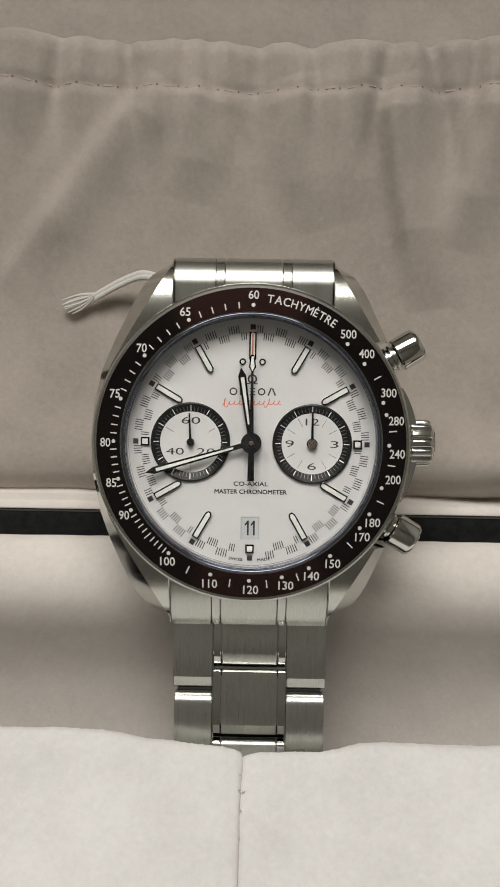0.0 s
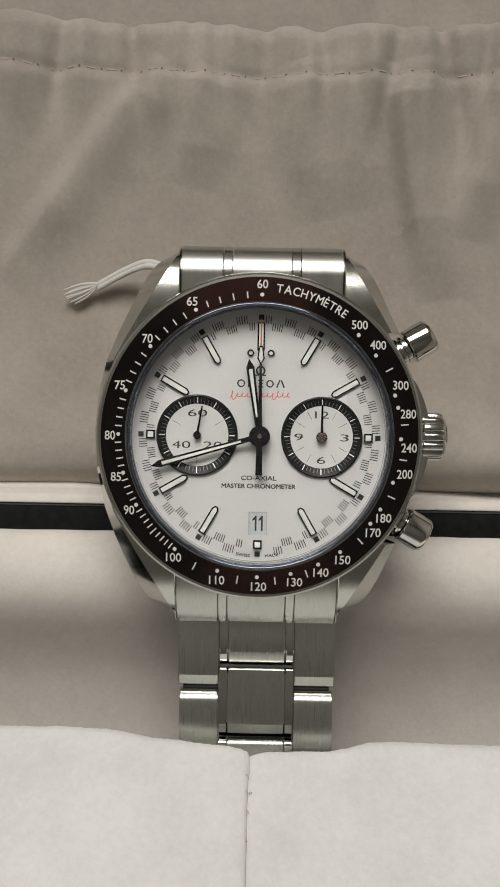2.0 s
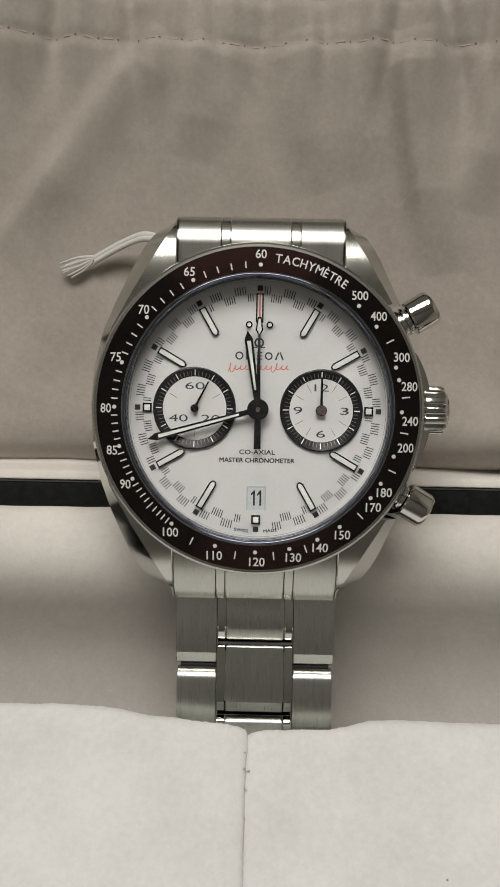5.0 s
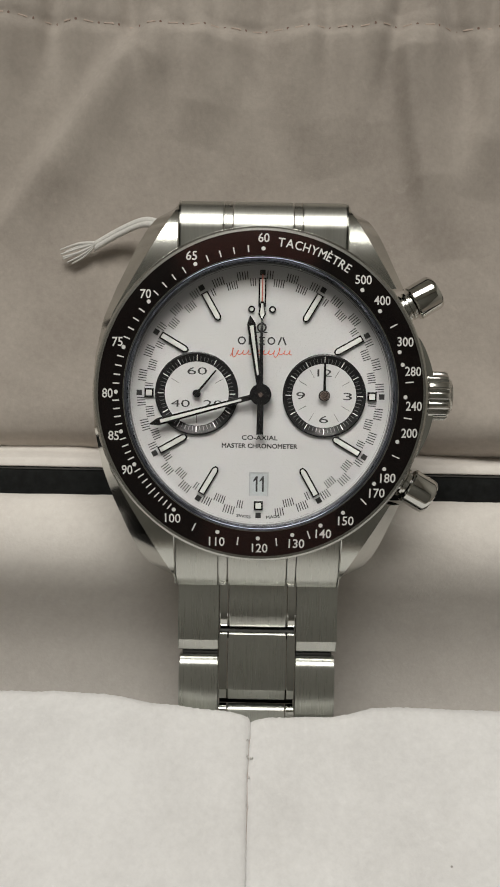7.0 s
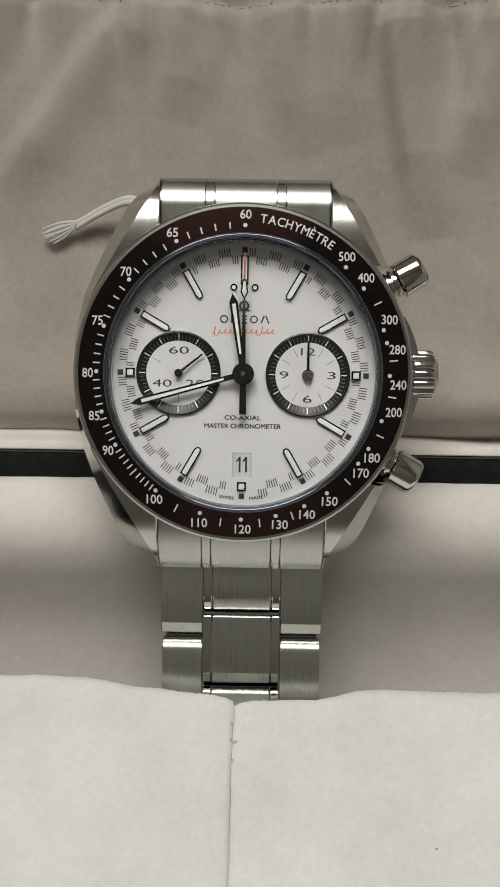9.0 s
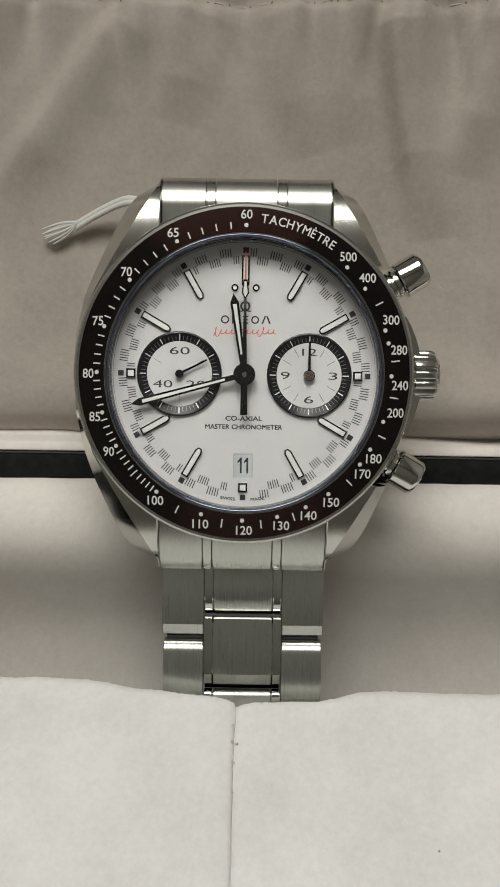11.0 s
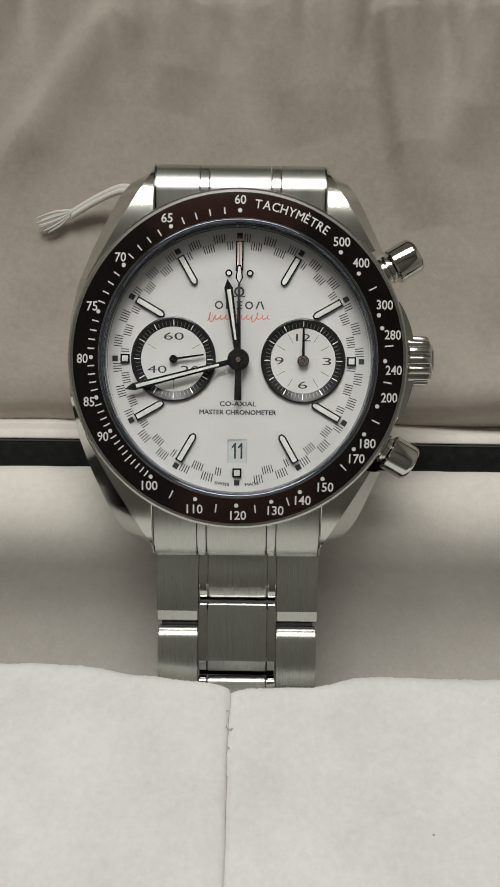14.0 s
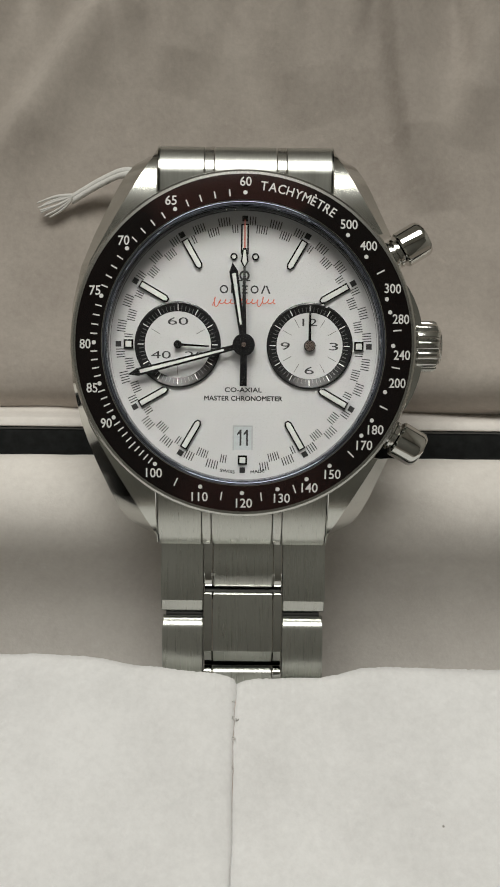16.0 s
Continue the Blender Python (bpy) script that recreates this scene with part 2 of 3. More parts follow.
def rounded(points, radius, steps=4):
    """A closed outline with its corners rounded."""
    out = []
    n = len(points)
    for i in range(n):
        p, q, r = Vector(points[i - 1]), Vector(points[i]), Vector(points[(i + 1) % n])
        a, b = (p - q), (r - q)
        cut = min(radius, a.length * 0.45, b.length * 0.45)
        a, b = q + a.normalized() * cut, q + b.normalized() * cut
        for s in range(steps + 1):
            t = s / steps
            out.append(tuple((1 - t) ** 2 * a + 2 * t * (1 - t) * q + t * t * b))
    return out


# ---- the room ----
def make_room():
    def slab(name, x0, x1, y0, y1, z0, z1, mat):
        bm = box(bmesh.new(), x0, x1, y0, y1, z0, z1)
        bm.transform(Matrix.Scale(1000, 4))
        return tagged(part(name, bm, mat), kind="structure")
    slab("floor", -1.9, 1.9, -2.0, 1.8, -0.80, -0.75, FLOOR)
    slab("ceiling", -1.9, 1.9, -2.0, 1.8, 2.3, 2.35, CEILING)
    slab("wall_north", -1.9, 1.9, 1.7, 1.8, -0.75, 2.3, WALL)
    # out of view behind the camera; added dark to shape the metal's reflections
    slab("wall_south", -1.9, 1.9, -2.0, -1.9, -0.75, 2.3, WALL_REFLECTED)
    slab("wall_west", -1.9, -1.8, -1.9, 1.7, -0.75, 2.3, WALL)
    slab("wall_east", 1.8, 1.9, -1.9, 1.7, -0.75, 2.3, WALL)


make_room()


def make_table():
    table = thing("table", pose(0, 0, 0), "plain brown table under the open watch box", "table")
    bm = box(bmesh.new(), -500, 500, -320, 400, -28, 0, 3, 2)
    part("tabletop", bm, TABLE, table)
    leg = part("leg", box(bmesh.new(), -25, 25, -25, 25, -750, -28, 3), TABLE, table)
    leg.matrix_basis = pose(-0.45, -0.27, 0)
    for x, y in ((0.45, -0.27), (-0.45, 0.35), (0.45, 0.35)):
        shared("leg", leg, pose(x, y, 0), table)


make_table()


# ---- the watch box ----
HALF = 78.0


# creases gathered along the hem: place, slant, depth, reach below the seam
CREASES = [(-55, 0.1, 1.0, 14), (-44, -0.12, 0.9, 10), (-33, 0.16, 1.0, 12), (-20.5, -0.10, 1.1, 15), (-12.2, 0.05, 1.2, 18), (-7.0, -0.14, 0.8, 9), (-0.5, 0.10, 0.8, 12), (5.0, 0.22, 0.5, 8), (9.5, -0.05, 1.0, 16),
           (20.0, 0.20, 1.2, 14), (29.5, -0.22, 1.3, 17), (34.5, 0.12, 0.8, 10), (43, -0.1, 1.0, 14), (54, 0.15, 1.0, 12)]


def pocket_out(x, z):
    """How far the gathered pocket stands in front of the lid at a place, in the dial's frame."""
    top = max(0.0, min(1.0, (z + 6) / 68))
    out = -20.0 + 2.4 * (1 - top) ** 2 - 2.2 * math.sin(math.pi * min(1, max(0, (z + 6) / 61)))
    gather = math.exp(-((z - 58.0) / 10.0) ** 2)
    pucker = noise.noise((x * 0.13, 3.1, z * 0.010)) + 0.45 * noise.noise((x * 0.33, 8.2, z * 0.02))
    out += 2.3 * gather * pucker
    broad = noise.noise((x * 0.05 + 2.0, z * 0.020, 1.7)) + 0.4 * noise.noise((x * 0.12, z * 0.030, 5.0))
    out += 1.9 * broad * (1 - 0.5 * top ** 3)

    def ridge(xa, za, xb, zb, width, height):
        d = Vector((xb - xa, zb - za))
        t = ((x - xa) * d.x + (z - za) * d.y) / d.length_squared
        away = ((x - xa) * d.y - (z - za) * d.x) / d.length
        fade = max(0.0, min(1.0, min(t * 5 + 0.4, (1.25 - t) * 2.2)))
        side = width if away > 0 else 2.4 * width
        return height * fade * math.exp(-(away / side) ** 2)
    out += ridge(-17.5, 56, -37, 30, 2.2, 2.9)
    out += ridge(20.5, 56, 25.5, 28, 2.2, 3.0)
    out += ridge(3, 56, 8, 38, 3.5, 1.2)
    out += ridge(-9, 56, -12, 42, 2.8, 1.3)
    out += ridge(37, 56, 33, 36, 2.6, 2.0)
    for cx, lean, deep, reach in CREASES:
        mid = cx + lean * (z - 56)
        fade = max(0.0, min(1.0, (z - 56 + reach) / reach, (66.5 - z) / 3.5))
        out -= 1.3 * deep * fade * math.exp(-((x - mid) / (1.75 + 0.05 * max(0.0, 56 - z))) ** 2)
    # the foot bulges out where the pocket is fullest
    out += 4.0 * math.exp(-((x - 44) / 16.0) ** 2) * math.exp(-((z + 4.0) / 5.5) ** 2)
    # a pinch along the seam line
    out -= 0.28 * math.exp(-((z - stitch_line(x)) / 0.9) ** 2)
    return out


def stitch_line(x):
    return 55.85 + 0.0009 * x * x + 0.10 * math.sin(x * 0.21)


def hem_line(x):
    notch = sum(0.28 * deep * math.exp(-((x - cx - lean * 8) / 1.3) ** 2) for cx, lean, deep, reach in CREASES)
    return 64.4 - notch + 0.0009 * x * x + 0.55 * noise.noise((x * 0.16, 0.3, 0.0)) + 0.3 * noise.noise((x * 0.4, 4.3, 0.0))


def make_box():
    watch_box = thing("watch_box", FRAME, "open dark watch box lined with pale beige velvet", "watch box")

    # the gathered pocket in the lid
    bm = bmesh.new()
    cols, rows = 280, 200
    grid = []
    for i in range(cols + 1):
        x = -70 + 140 * i / cols
        col = []
        hem = hem_line(x)
        for j in range(rows + 1):
            s = j / rows
            z = -9.2 + (hem + 9.2) * s
            out = pocket_out(x, z)
            # the hem turns over backwards, the foot rolls under
            edge = max(0.0, (s - 0.955) / 0.045)
            foot = max(0.0, 1 - (z + 9.2) / 7.5)
            out -= 3.2 * (1 - math.sqrt(max(0.0, 1 - edge ** 2))) + 6.5 * (1 - math.sqrt(max(0.0, 1 - foot ** 2)))
            col.append(bm.verts.new((x, -out, z)))
        foot_back = bm.verts.new((x, 27.5, -9.1))
        hem_back = bm.verts.new((x, -pocket_out(x, hem) + 5.4, hem - 2.5))
        grid.append([foot_back] + col + [hem_back])
    for a, b in zip(grid, grid[1:]):
        for k in range(len(a) - 1):
            bm.faces.new((a[k], b[k], b[k + 1], a[k + 1]))
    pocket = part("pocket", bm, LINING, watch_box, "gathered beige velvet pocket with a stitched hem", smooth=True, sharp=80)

    # stitches along the hem
    stitch = hole = None
    x = -66.0
    while x < 66:
        z = stitch_line(x)
        y = -pocket_out(x, z)
        slope = math.degrees(math.atan2(pocket_out(x + 0.8, z) - pocket_out(x - 0.8, z), 1.6))
        m = pose(x * MM, (y - 0.02) * MM, z * MM, 0, random.uniform(-5, 5) - math.degrees(math.atan(0.0018 * x)), -slope)
        if stitch is None:
            stitch = part("stitch", box(bmesh.new(), -0.75, 0.75, -0.05, 0.05, -0.12, 0.12, 0.04), THREAD, pocket, "pale sewing thread")
            stitch.matrix_basis = m
        else:
            shared("stitch", stitch, m, pocket)
        if hole is None:
            hole = part("stitch_hole", disc(0.20, -0.02, 0.02, 10), HOLE, pocket)
        else:
            hole = shared("stitch_hole", hole, pose(0, 0, 0), pocket)
        hx = x + 1.45
        hole.matrix_basis = pose(hx * MM, (-pocket_out(hx, stitch_line(hx)) - 0.01) * MM, stitch_line(hx) * MM, 90, 0, 0)
        x += random.uniform(3.0, 3.4)

    # lid: lining behind the pocket, rim under it, dark shell
    bm = sweep(bmesh.new(), rounded([(35, -9.6), (38, -9.6), (38, 104), (35, 104)], 0.5, 2), -HALF, HALF, 40)
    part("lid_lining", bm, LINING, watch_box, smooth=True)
    bm = sweep(bmesh.new(), rounded([(15.8, -11.3), (34.8, -11.3), (34.8, -5.5), (23.5, -7.4), (20.0, -9.2), (16.4, -10.0)], 0.5, 4), -HALF, HALF, 30)
    part("lid_rim", bm, LINING_BOUNCE, watch_box, smooth=True)
    bm = bmesh.new()
    box(bm, -HALF - 5, HALF + 5, 38.2, 52, -11, 112, 2.5, 3)
    part("lid_shell", bm, SHELL, watch_box, "dark outer lid", smooth=True)
    for x0, x1, name in ((-HALF - 5, -HALF, "lid_side"), (HALF, HALF + 5, "lid_side")):
        part(name, box(bmesh.new(), x0, x1, 15, 38, -11, 112, 1.5, 2), SHELL, watch_box, smooth=True)
    part("lid_front_edge", box(bmesh.new(), -HALF, HALF, 15, 38, 104.2, 112, 1.5, 2), SHELL, watch_box, smooth=True)

    # the black board edge along the hinge, with a paler welt on top
    bm = sweep(bmesh.new(), rounded([(16.0, -15.5), (22, -15.5), (22, -11.8), (16.2, -11.8)], 0.3, 3), -HALF, HALF, 60)
    part("hinge_edge", bm, BLACK_EDGE, watch_box, "black board edge along the hinge", smooth=True)
    bm = sweep(bmesh.new(), rounded([(16.3, -11.72), (19, -11.72), (19, -11.42), (16.3, -11.42)], 0.1, 2), -HALF, HALF, 2)
    part("hinge_welt", bm, WELT, watch_box)

    # padded rear wall of the base
    def rear(x, y, z, k):
        n = noise.noise((x * 0.05, z * 0.06, 2.2)) * 0.5
        return (x, y - n, z + 0.12 * noise.noise((x * 0.3, 1.0, k * 0.1)) * (k < 4))
    prof = [(24, -15.4), (18.5, -15.3), (16.4, -15.35), (14.9, -15.65), (13.2, -16.9), (11.8, -19.2), (11.2, -22.3), (12.4, -26), (15.0, -30), (18.3, -35), (21.4, -41), (23.5, -50), (25, -62), (34, -62), (34, -15.4)]
    part("rear_pad", sweep(bmesh.new(), prof, -HALF, HALF, 80, True, rear), LINING_BOUNCE, watch_box, "pale velvet padding behind the watch", smooth=True, sharp=60)

    # front pad in two halves that meet at a seam
    def crest(x):
        left = x < -0.6
        if left:
            a = -x - 0.6
            z = -40.8 - 2.2 * math.exp(-(a / 13.5) ** 3.2) - 0.045 * max(0.0, 24 - a) * (a > 10) * min(1, (a - 10) / 4) - 0.006 * max(0, a - 30)
        else:
            a = x + 0.6
            z = -42.1 - 1.55 / (1 + math.exp((a - 14.3) / 1.2)) - 0.005 * max(0, a - 22)
        z -= 1.0 * math.exp(-a / 1.4)
        return z + 0.10 * noise.noise((x * 0.3, 0.5, 0.0))
    side = [(4.5, -8), (4.2, -5), (3.6, -2.6), (3.0, -1.2), (2.2, -0.35), (1.2, 0), (0.2, -0.25), (-0.8, -0.95), (-1.8, -2.0), (-3.0, -3.7), (-4.5, -5.8), (-6.5, -8.3), (-9, -11.3),
            (-12, -14.7), (-16, -18.7), (-21, -23.2), (-28, -29), (-36, -35.2), (-44, -41)]
    for x0, x1 in ((-HALF, -0.60), (-0.60, HALF)):
        bm = bmesh.new()
        cols = 420
        grid = []
        for i in range(cols + 1):
            t = i / cols
            t = t ** 1.6 if x0 > -1 else 1 - (1 - t) ** 1.6
            x = x0 + (x1 - x0) * t
            c = crest(x)
            col = []
            for k, (y, dz) in enumerate(side):
                wander = 0.12 * math.sin(k * 1.1) + 0.28 * noise.noise((k * 0.7, 2.0, 0.0))
                near = math.exp(-abs(x + 0.6) / 0.3)
                bulge = 0.35 * noise.noise((x * 0.05, y * 0.06, 4.0)) + 0.10 * noise.noise((x * 0.2, y * 0.2, 9.0))
                front = 1.0 if y < 0 else 0.0
                ruffle = math.exp(-(dz / 1.6) ** 2) * (0.09 * noise.noise((x * 1.7, 2.5, k * 0.3)) + 0.06 * noise.noise((x * 5.0, 7.5, k * 0.5)))
                col.append(bm.verts.new((x + wander * near - (0.02 * max(0.0, -y) * near), y + (0.5 * near - bulge) * 0.75, c + dz + ruffle + (bulge - 0.5 * near) * 0.65 * front)))
            grid.append(col)
        for a, b in zip(grid, grid[1:]):
            for k in range(len(a) - 1):
                bm.faces.new((a[k], b[k], b[k + 1], a[k + 1]))
        # closed underneath
        rim = [e for e in bm.edges if e.is_boundary]
        low = bmesh.ops.extrude_edge_only(bm, edges=rim)["geom"]
        for v in low:
            if isinstance(v, bmesh.types.BMVert):
                v.co.y += 5.7
                v.co.z -= 8.2
        part("front_pad", bm, LINING_BASE, watch_box, "pale velvet front padding, seamed in the middle", smooth=True, sharp=70)

    # added brown strip that lightens the dark gap of the seam, with loose fluff
    bm = bmesh.new()
    prev = None
    for k, (y, dz) in enumerate(side[3:]):
        c = crest(-0.6) + dz
        cur = [bm.verts.new((-0.6 + dx, y + 0.45, c - 0.22)) for dx in (-0.8, 0.8)]
        if prev:
            bm.faces.new((prev[0], prev[1], cur[1], cur[0]))
        prev = cur
    for f in bmesh.ops.extrude_face_region(bm, geom=bm.faces[:])["geom"]:
        if isinstance(f, bmesh.types.BMVert):
            f.co.z -= 0.3
            f.co.y += 0.2
    part("seam_filler", bm, SEAM_FILL, watch_box, "brownish filler strip added in the pad's seam", smooth=True, sharp=60)

    for k in range(7):
        i = random.choice((6, 7, 8, 9, 10, 11, 12, 13, 14))
        y, dz = side[i]
        base = Vector((-0.6 + random.uniform(-0.25, 0.25), y + 0.1, crest(-0.6) + dz + random.uniform(0.25, 0.75)))
        bm = bmesh.new()
        prev = None
        heading, size = random.uniform(0, 6.28), random.uniform(0.06, 0.11)
        for j in range(6):
            p = base + Vector((0.06 * j * math.cos(heading + 0.5 * j), -0.05 * math.sin(j * 0.7), 0.10 * j * math.sin(heading + 0.5 * j)))
            cur = [bm.verts.new(p + Vector((size * math.cos(2.1 * q), -size * math.sin(2.1 * q), size * math.sin(2.1 * q)))) for q in range(3)]
            if prev:
                for q in range(3):
                    bm.faces.new((prev[q], prev[(q + 1) % 3], cur[(q + 1) % 3], cur[q]))
            prev = cur
        part("fluff", bm, STRING, watch_box, smooth=True, sharp=80)

    # dark base shell, level on the table
    base = Matrix.Rotation(radians(LEAN_BACK), 4, "X")
    bottom = -HEIGHT / MM
    bm = bmesh.new()
    box(bm, -HALF - 5, HALF + 5, -84, 22, bottom, bottom + 6, 1.0)
    box(bm, -HALF - 5, HALF + 5, -89, -84, bottom, -48, 1.0)
    box(bm, -HALF - 5, HALF + 5, 16, 22, bottom + 6.1, -30, 1.0)
    bm.transform(base)
    part("base_shell", bm, SHELL, watch_box, "dark outer base standing on the table")
    for x in (-HALF - 5, HALF + 0.2):
        bm = bmesh.new()
        pts = [(-84, bottom + 6.1), (15.9, bottom + 6.1), (15.9, -26), (5, -22), (-30, -34), (-84, -48)]
        sweep(bm, pts, x, x + 4.8)
        bm.transform(base)
        part("base_side", bm, SHELL, watch_box)
    return watch_box


make_box()


# ---- the watch ----
def along(table, a):
    """Straight-line interpolation in a short table."""
    return float(np.interp(a, [p[0] for p in table], [p[1] for p in table]))


FLANK = [(0, 22.0), (5, 21.6), (10, 20.5), (14, 18.95), (18, 17.15), (20, 16.3), (22, 15.35), (23.6, 14.35), (24.6, 13.0), (25.3, 11.9), (26.0, 11.3)]
RIDGE = [(0, 21.6), (5, 21.2), (10.4, 19.6), (12.5, 18.45), (15.4, 16.85), (19.1, 14.7), (21.7, 13.2), (22.9, 12.55), (24.5, 11.6), (26.0, 11.25)]


def notched(x, y, r):
    """Held back to a radius where the pushers enter the case."""
    return min(x, math.sqrt(r * r - y * y)) if 7.6 < y < 14.2 else x


def make_case(watch):
    # round middle, open for the dial
    bm = lathe(bmesh.new(), [(0, -10.6), (17.5, -10.6), (19.6, -8.8), (21.8, -7.2), (22.3, -5.0), (22.3, -2.2), (22.1, -0.5), (21.5, 0.7), (17.9, 0.9), (17.9, -0.6), (0, -0.6)], 128, closed=False,
               slots=[0, 1, 1, 1, 1, 1, 1, 0, 0, 0])
    # cut back between the lugs, where the end links sit
    for v in bm.verts:
        r = math.hypot(v.co.x, v.co.y)
        if abs(v.co.y) > 15.5 and r > 20.4:
            v.co.x, v.co.y = v.co.x * 20.4 / r, v.co.y * 20.4 / r
        elif v.co.x > 0 and 7.6 < abs(v.co.y) < 14.2 and r > 20.6:
            v.co.x, v.co.y = v.co.x * 20.6 / r, v.co.y * 20.6 / r
    part("case_middle", bm, [STEEL_CASE, STEEL_POLISHED], watch, "polished steel case body", smooth=True, sharp=25)
    # lugs, with a brushed upper face and a polished twisting flank
    for sx in (-1, 1):
        for sy in (-1, 1):
            bm = bmesh.new()
            rings = []
            steps = 60
            for i in range(steps + 1):
                y = 0.05 + (25.75 if sy > 0 else 26.1) * i / steps
                t = max(0.0, (y - 9) / 17.0)
                xo, xr = along(FLANK, y), along(RIDGE, y)
                if sx > 0:
                    xo, xr = notched(xo, y, 20.8), notched(xr, y, 20.5)
                else:
                    xo += 0.4 * max(0.0, 1 - t ** 4)
                if sy < 0:
                    xo += 0.75 * t * max(0.0, 1 - t ** 6)
                zt = 0.75 - (3.4 * t ** 5.5 if sy > 0 else 4.3 * t ** 3)
                zr = zt - 0.35 * t
                zo = zr - 1.3 - 1.8 * t
                zb = -7.6 - 1.6 * t
                xi = max(11.15, math.sqrt(max(0.0, 18.7 ** 2 - y * y)))
                ring = [(xi, zb), (xi, zt - 0.12), (xi + 0.12, zt), (max(xi + 0.14, xr), zr), (max(xi + 0.3, xo), zo), (max(xi + 0.3, xo - 0.15), zo - 1.6), (max(xi + 0.2, xo - 1.3), zb)]
                rings.append([bm.verts.new((sx * x, sy * y, z)) for x, z in ring])
            n = len(rings[0])
            for a, b in zip(rings, rings[1:]):
                for k in range(n):
                    f = bm.faces.new((a[k], a[(k + 1) % n], b[(k + 1) % n], b[k]))
                    f.material_index = 0 if k == 2 else 1
            for r in (rings[0], rings[-1]):
                f = bm.faces.new(r)
                f.material_index = 1
            part("lug", bm, [STEEL_CASE, STEEL_POLISHED], watch, "brushed steel lug with a polished bevel", smooth=True, sharp=16)
    # crown guard swelling on the three o'clock side
    bm = bmesh.new()
    pts = []
    for i in range(25):
        a = -22.5 + 45 * i / 24
        r = 22.2 + 1.1 * max(0.0, math.cos(radians(a * 90 / 22.5))) ** 0.7
        pts.append((r * math.cos(radians(a)), r * math.sin(radians(a))))
    pts = pts + [(16, 8), (16, -8)]
    prism(bm, pts, -7.0, -0.9, 0.6)
    part("crown_guard", bm, STEEL_POLISHED, watch, smooth=True, sharp=25)


def make_bezel(watch):
    bm = lathe(bmesh.new(), [(17.7, 0.9), (21.6, 0.9), (21.85, 1.1), (21.85, 1.7), (21.72, 2.15), (21.45, 2.4), (21.12, 2.44), (21.05, 2.25), (18.0, 2.85), (17.7, 2.85)], 160,
               slots=[0] * 10)
    bezel = part("bezel", bm, [STEEL_SATIN], watch, "polished steel bezel ring", smooth=True, sharp=25)
    lo, hi = 2.42, 2.98
    insert = part("bezel_insert", lathe(bmesh.new(), [(17.85, 2.0), (21.1, 2.0), (21.1, lo), (17.95, hi), (17.85, hi)], 160), CERAMIC, bezel,
                  "black ceramic tachymeter scale", smooth=True, sharp=25)

    def height(r):
        return lo + (21.1 - r) / (21.1 - 17.95) * (hi - lo)
    slope = math.atan2(hi - lo, 21.1 - 17.95)

    def lay(bm, x, y):
        """Lays lettering on the sloping insert at x, y."""
        r = math.hypot(x, y)
        lean = Matrix.Rotation(slope, 4, Vector((-y, x, 0)).normalized())
        bm.transform(Matrix.Translation((x, y, height(r) + 0.015)) @ lean)
        return bm

    numerals = [("60", 0.3, 20.05), ("65", -9.0, 17.75), ("70", -14.9, 12.85), ("75", -18.55, 6.7), ("80", -19.85, 0.05), ("85", -19.05, -5.45), ("90", -17.3, -9.9),
                ("100", -11.35, -16.2), ("110", -5.6, -19.25), ("120", 0.0, -20.1), ("130", 4.8, -19.5), ("140", 8.3, -18.2), ("150", 11.2, -16.5), ("170", 15.2, -12.85),
                ("180", 16.6, -10.9), ("200", 19.3, -5.05), ("240", 19.85, -1.55), ("280", 19.7, 2.95), ("300", 18.65, 6.75), ("400", 15.6, 12.05), ("500", 13.15, 14.7)]
    numerals = [(text, x - 0.013 * y, y + 0.13 + 0.016 * x) for text, x, y in numerals]
    for text, x, y in numerals:
        bm = letters(text, 1.22, width=0.72 * len(text) - (0.10 if "1" in text else 0), thickness=0.0, bold=0.012)
        part("numeral", lay(bm, x, y), ENAMEL, bezel)
    dot = None
    for text, x, y in numerals:
        a = 21600.0 / float(text)
        px, py = clock(a, 18.72)
        bm = lay(disc(0.27, -0.005, 0.012, 16), px, py)
        part("dot", bm, ENAMEL, bezel)
    values = [v for v in range(61, 100) if v % 5] + [95, 105, 115, 125, 135, 160, 190, 220, 260, 350]
    for v in values:
        a = 21600.0 / v if v != 260 else 84.3
        long = v >= 105
        r0, r1 = (18.75, 19.85) if long else (18.3, 19.2) if v != 95 else (18.3, 19.5)
        bm = box(bmesh.new(), -0.085, 0.085, r0, r1, -0.005, 0.012)
        bm.transform(Matrix.Translation((0, -(r0 + r1) / 2, 0)))
        moved(bm, 0, 0, 0, a)
        part("scale_mark", lay(bm, *clock(a, (r0 + r1) / 2)), ENAMEL, bezel)
    word = "TACHYMÈTRE"
    glyphs = [letters(ch, 1.22, thickness=0.0, strike=0.03) for ch in word]
    spans = [max(v.co.x for v in bm.verts) - min(v.co.x for v in bm.verts) for bm in glyphs]
    gap = 0.17
    arc = radians(34.5 - 5.5) * 19.75
    squeeze = (arc - gap * (len(word) - 1)) / sum(spans)
    run = radians(5.5) * 19.75
    for bm, w in zip(glyphs, spans):
        mid = math.degrees((run + w * squeeze / 2) / 19.75)
        bm.transform(Matrix.Diagonal((squeeze, 1, 1, 1)))
        part("letter", lay(moved(bm, 0, 0, 0, mid), *clock(mid, 19.75)), ENAMEL, bezel)
        run += w * squeeze + gap


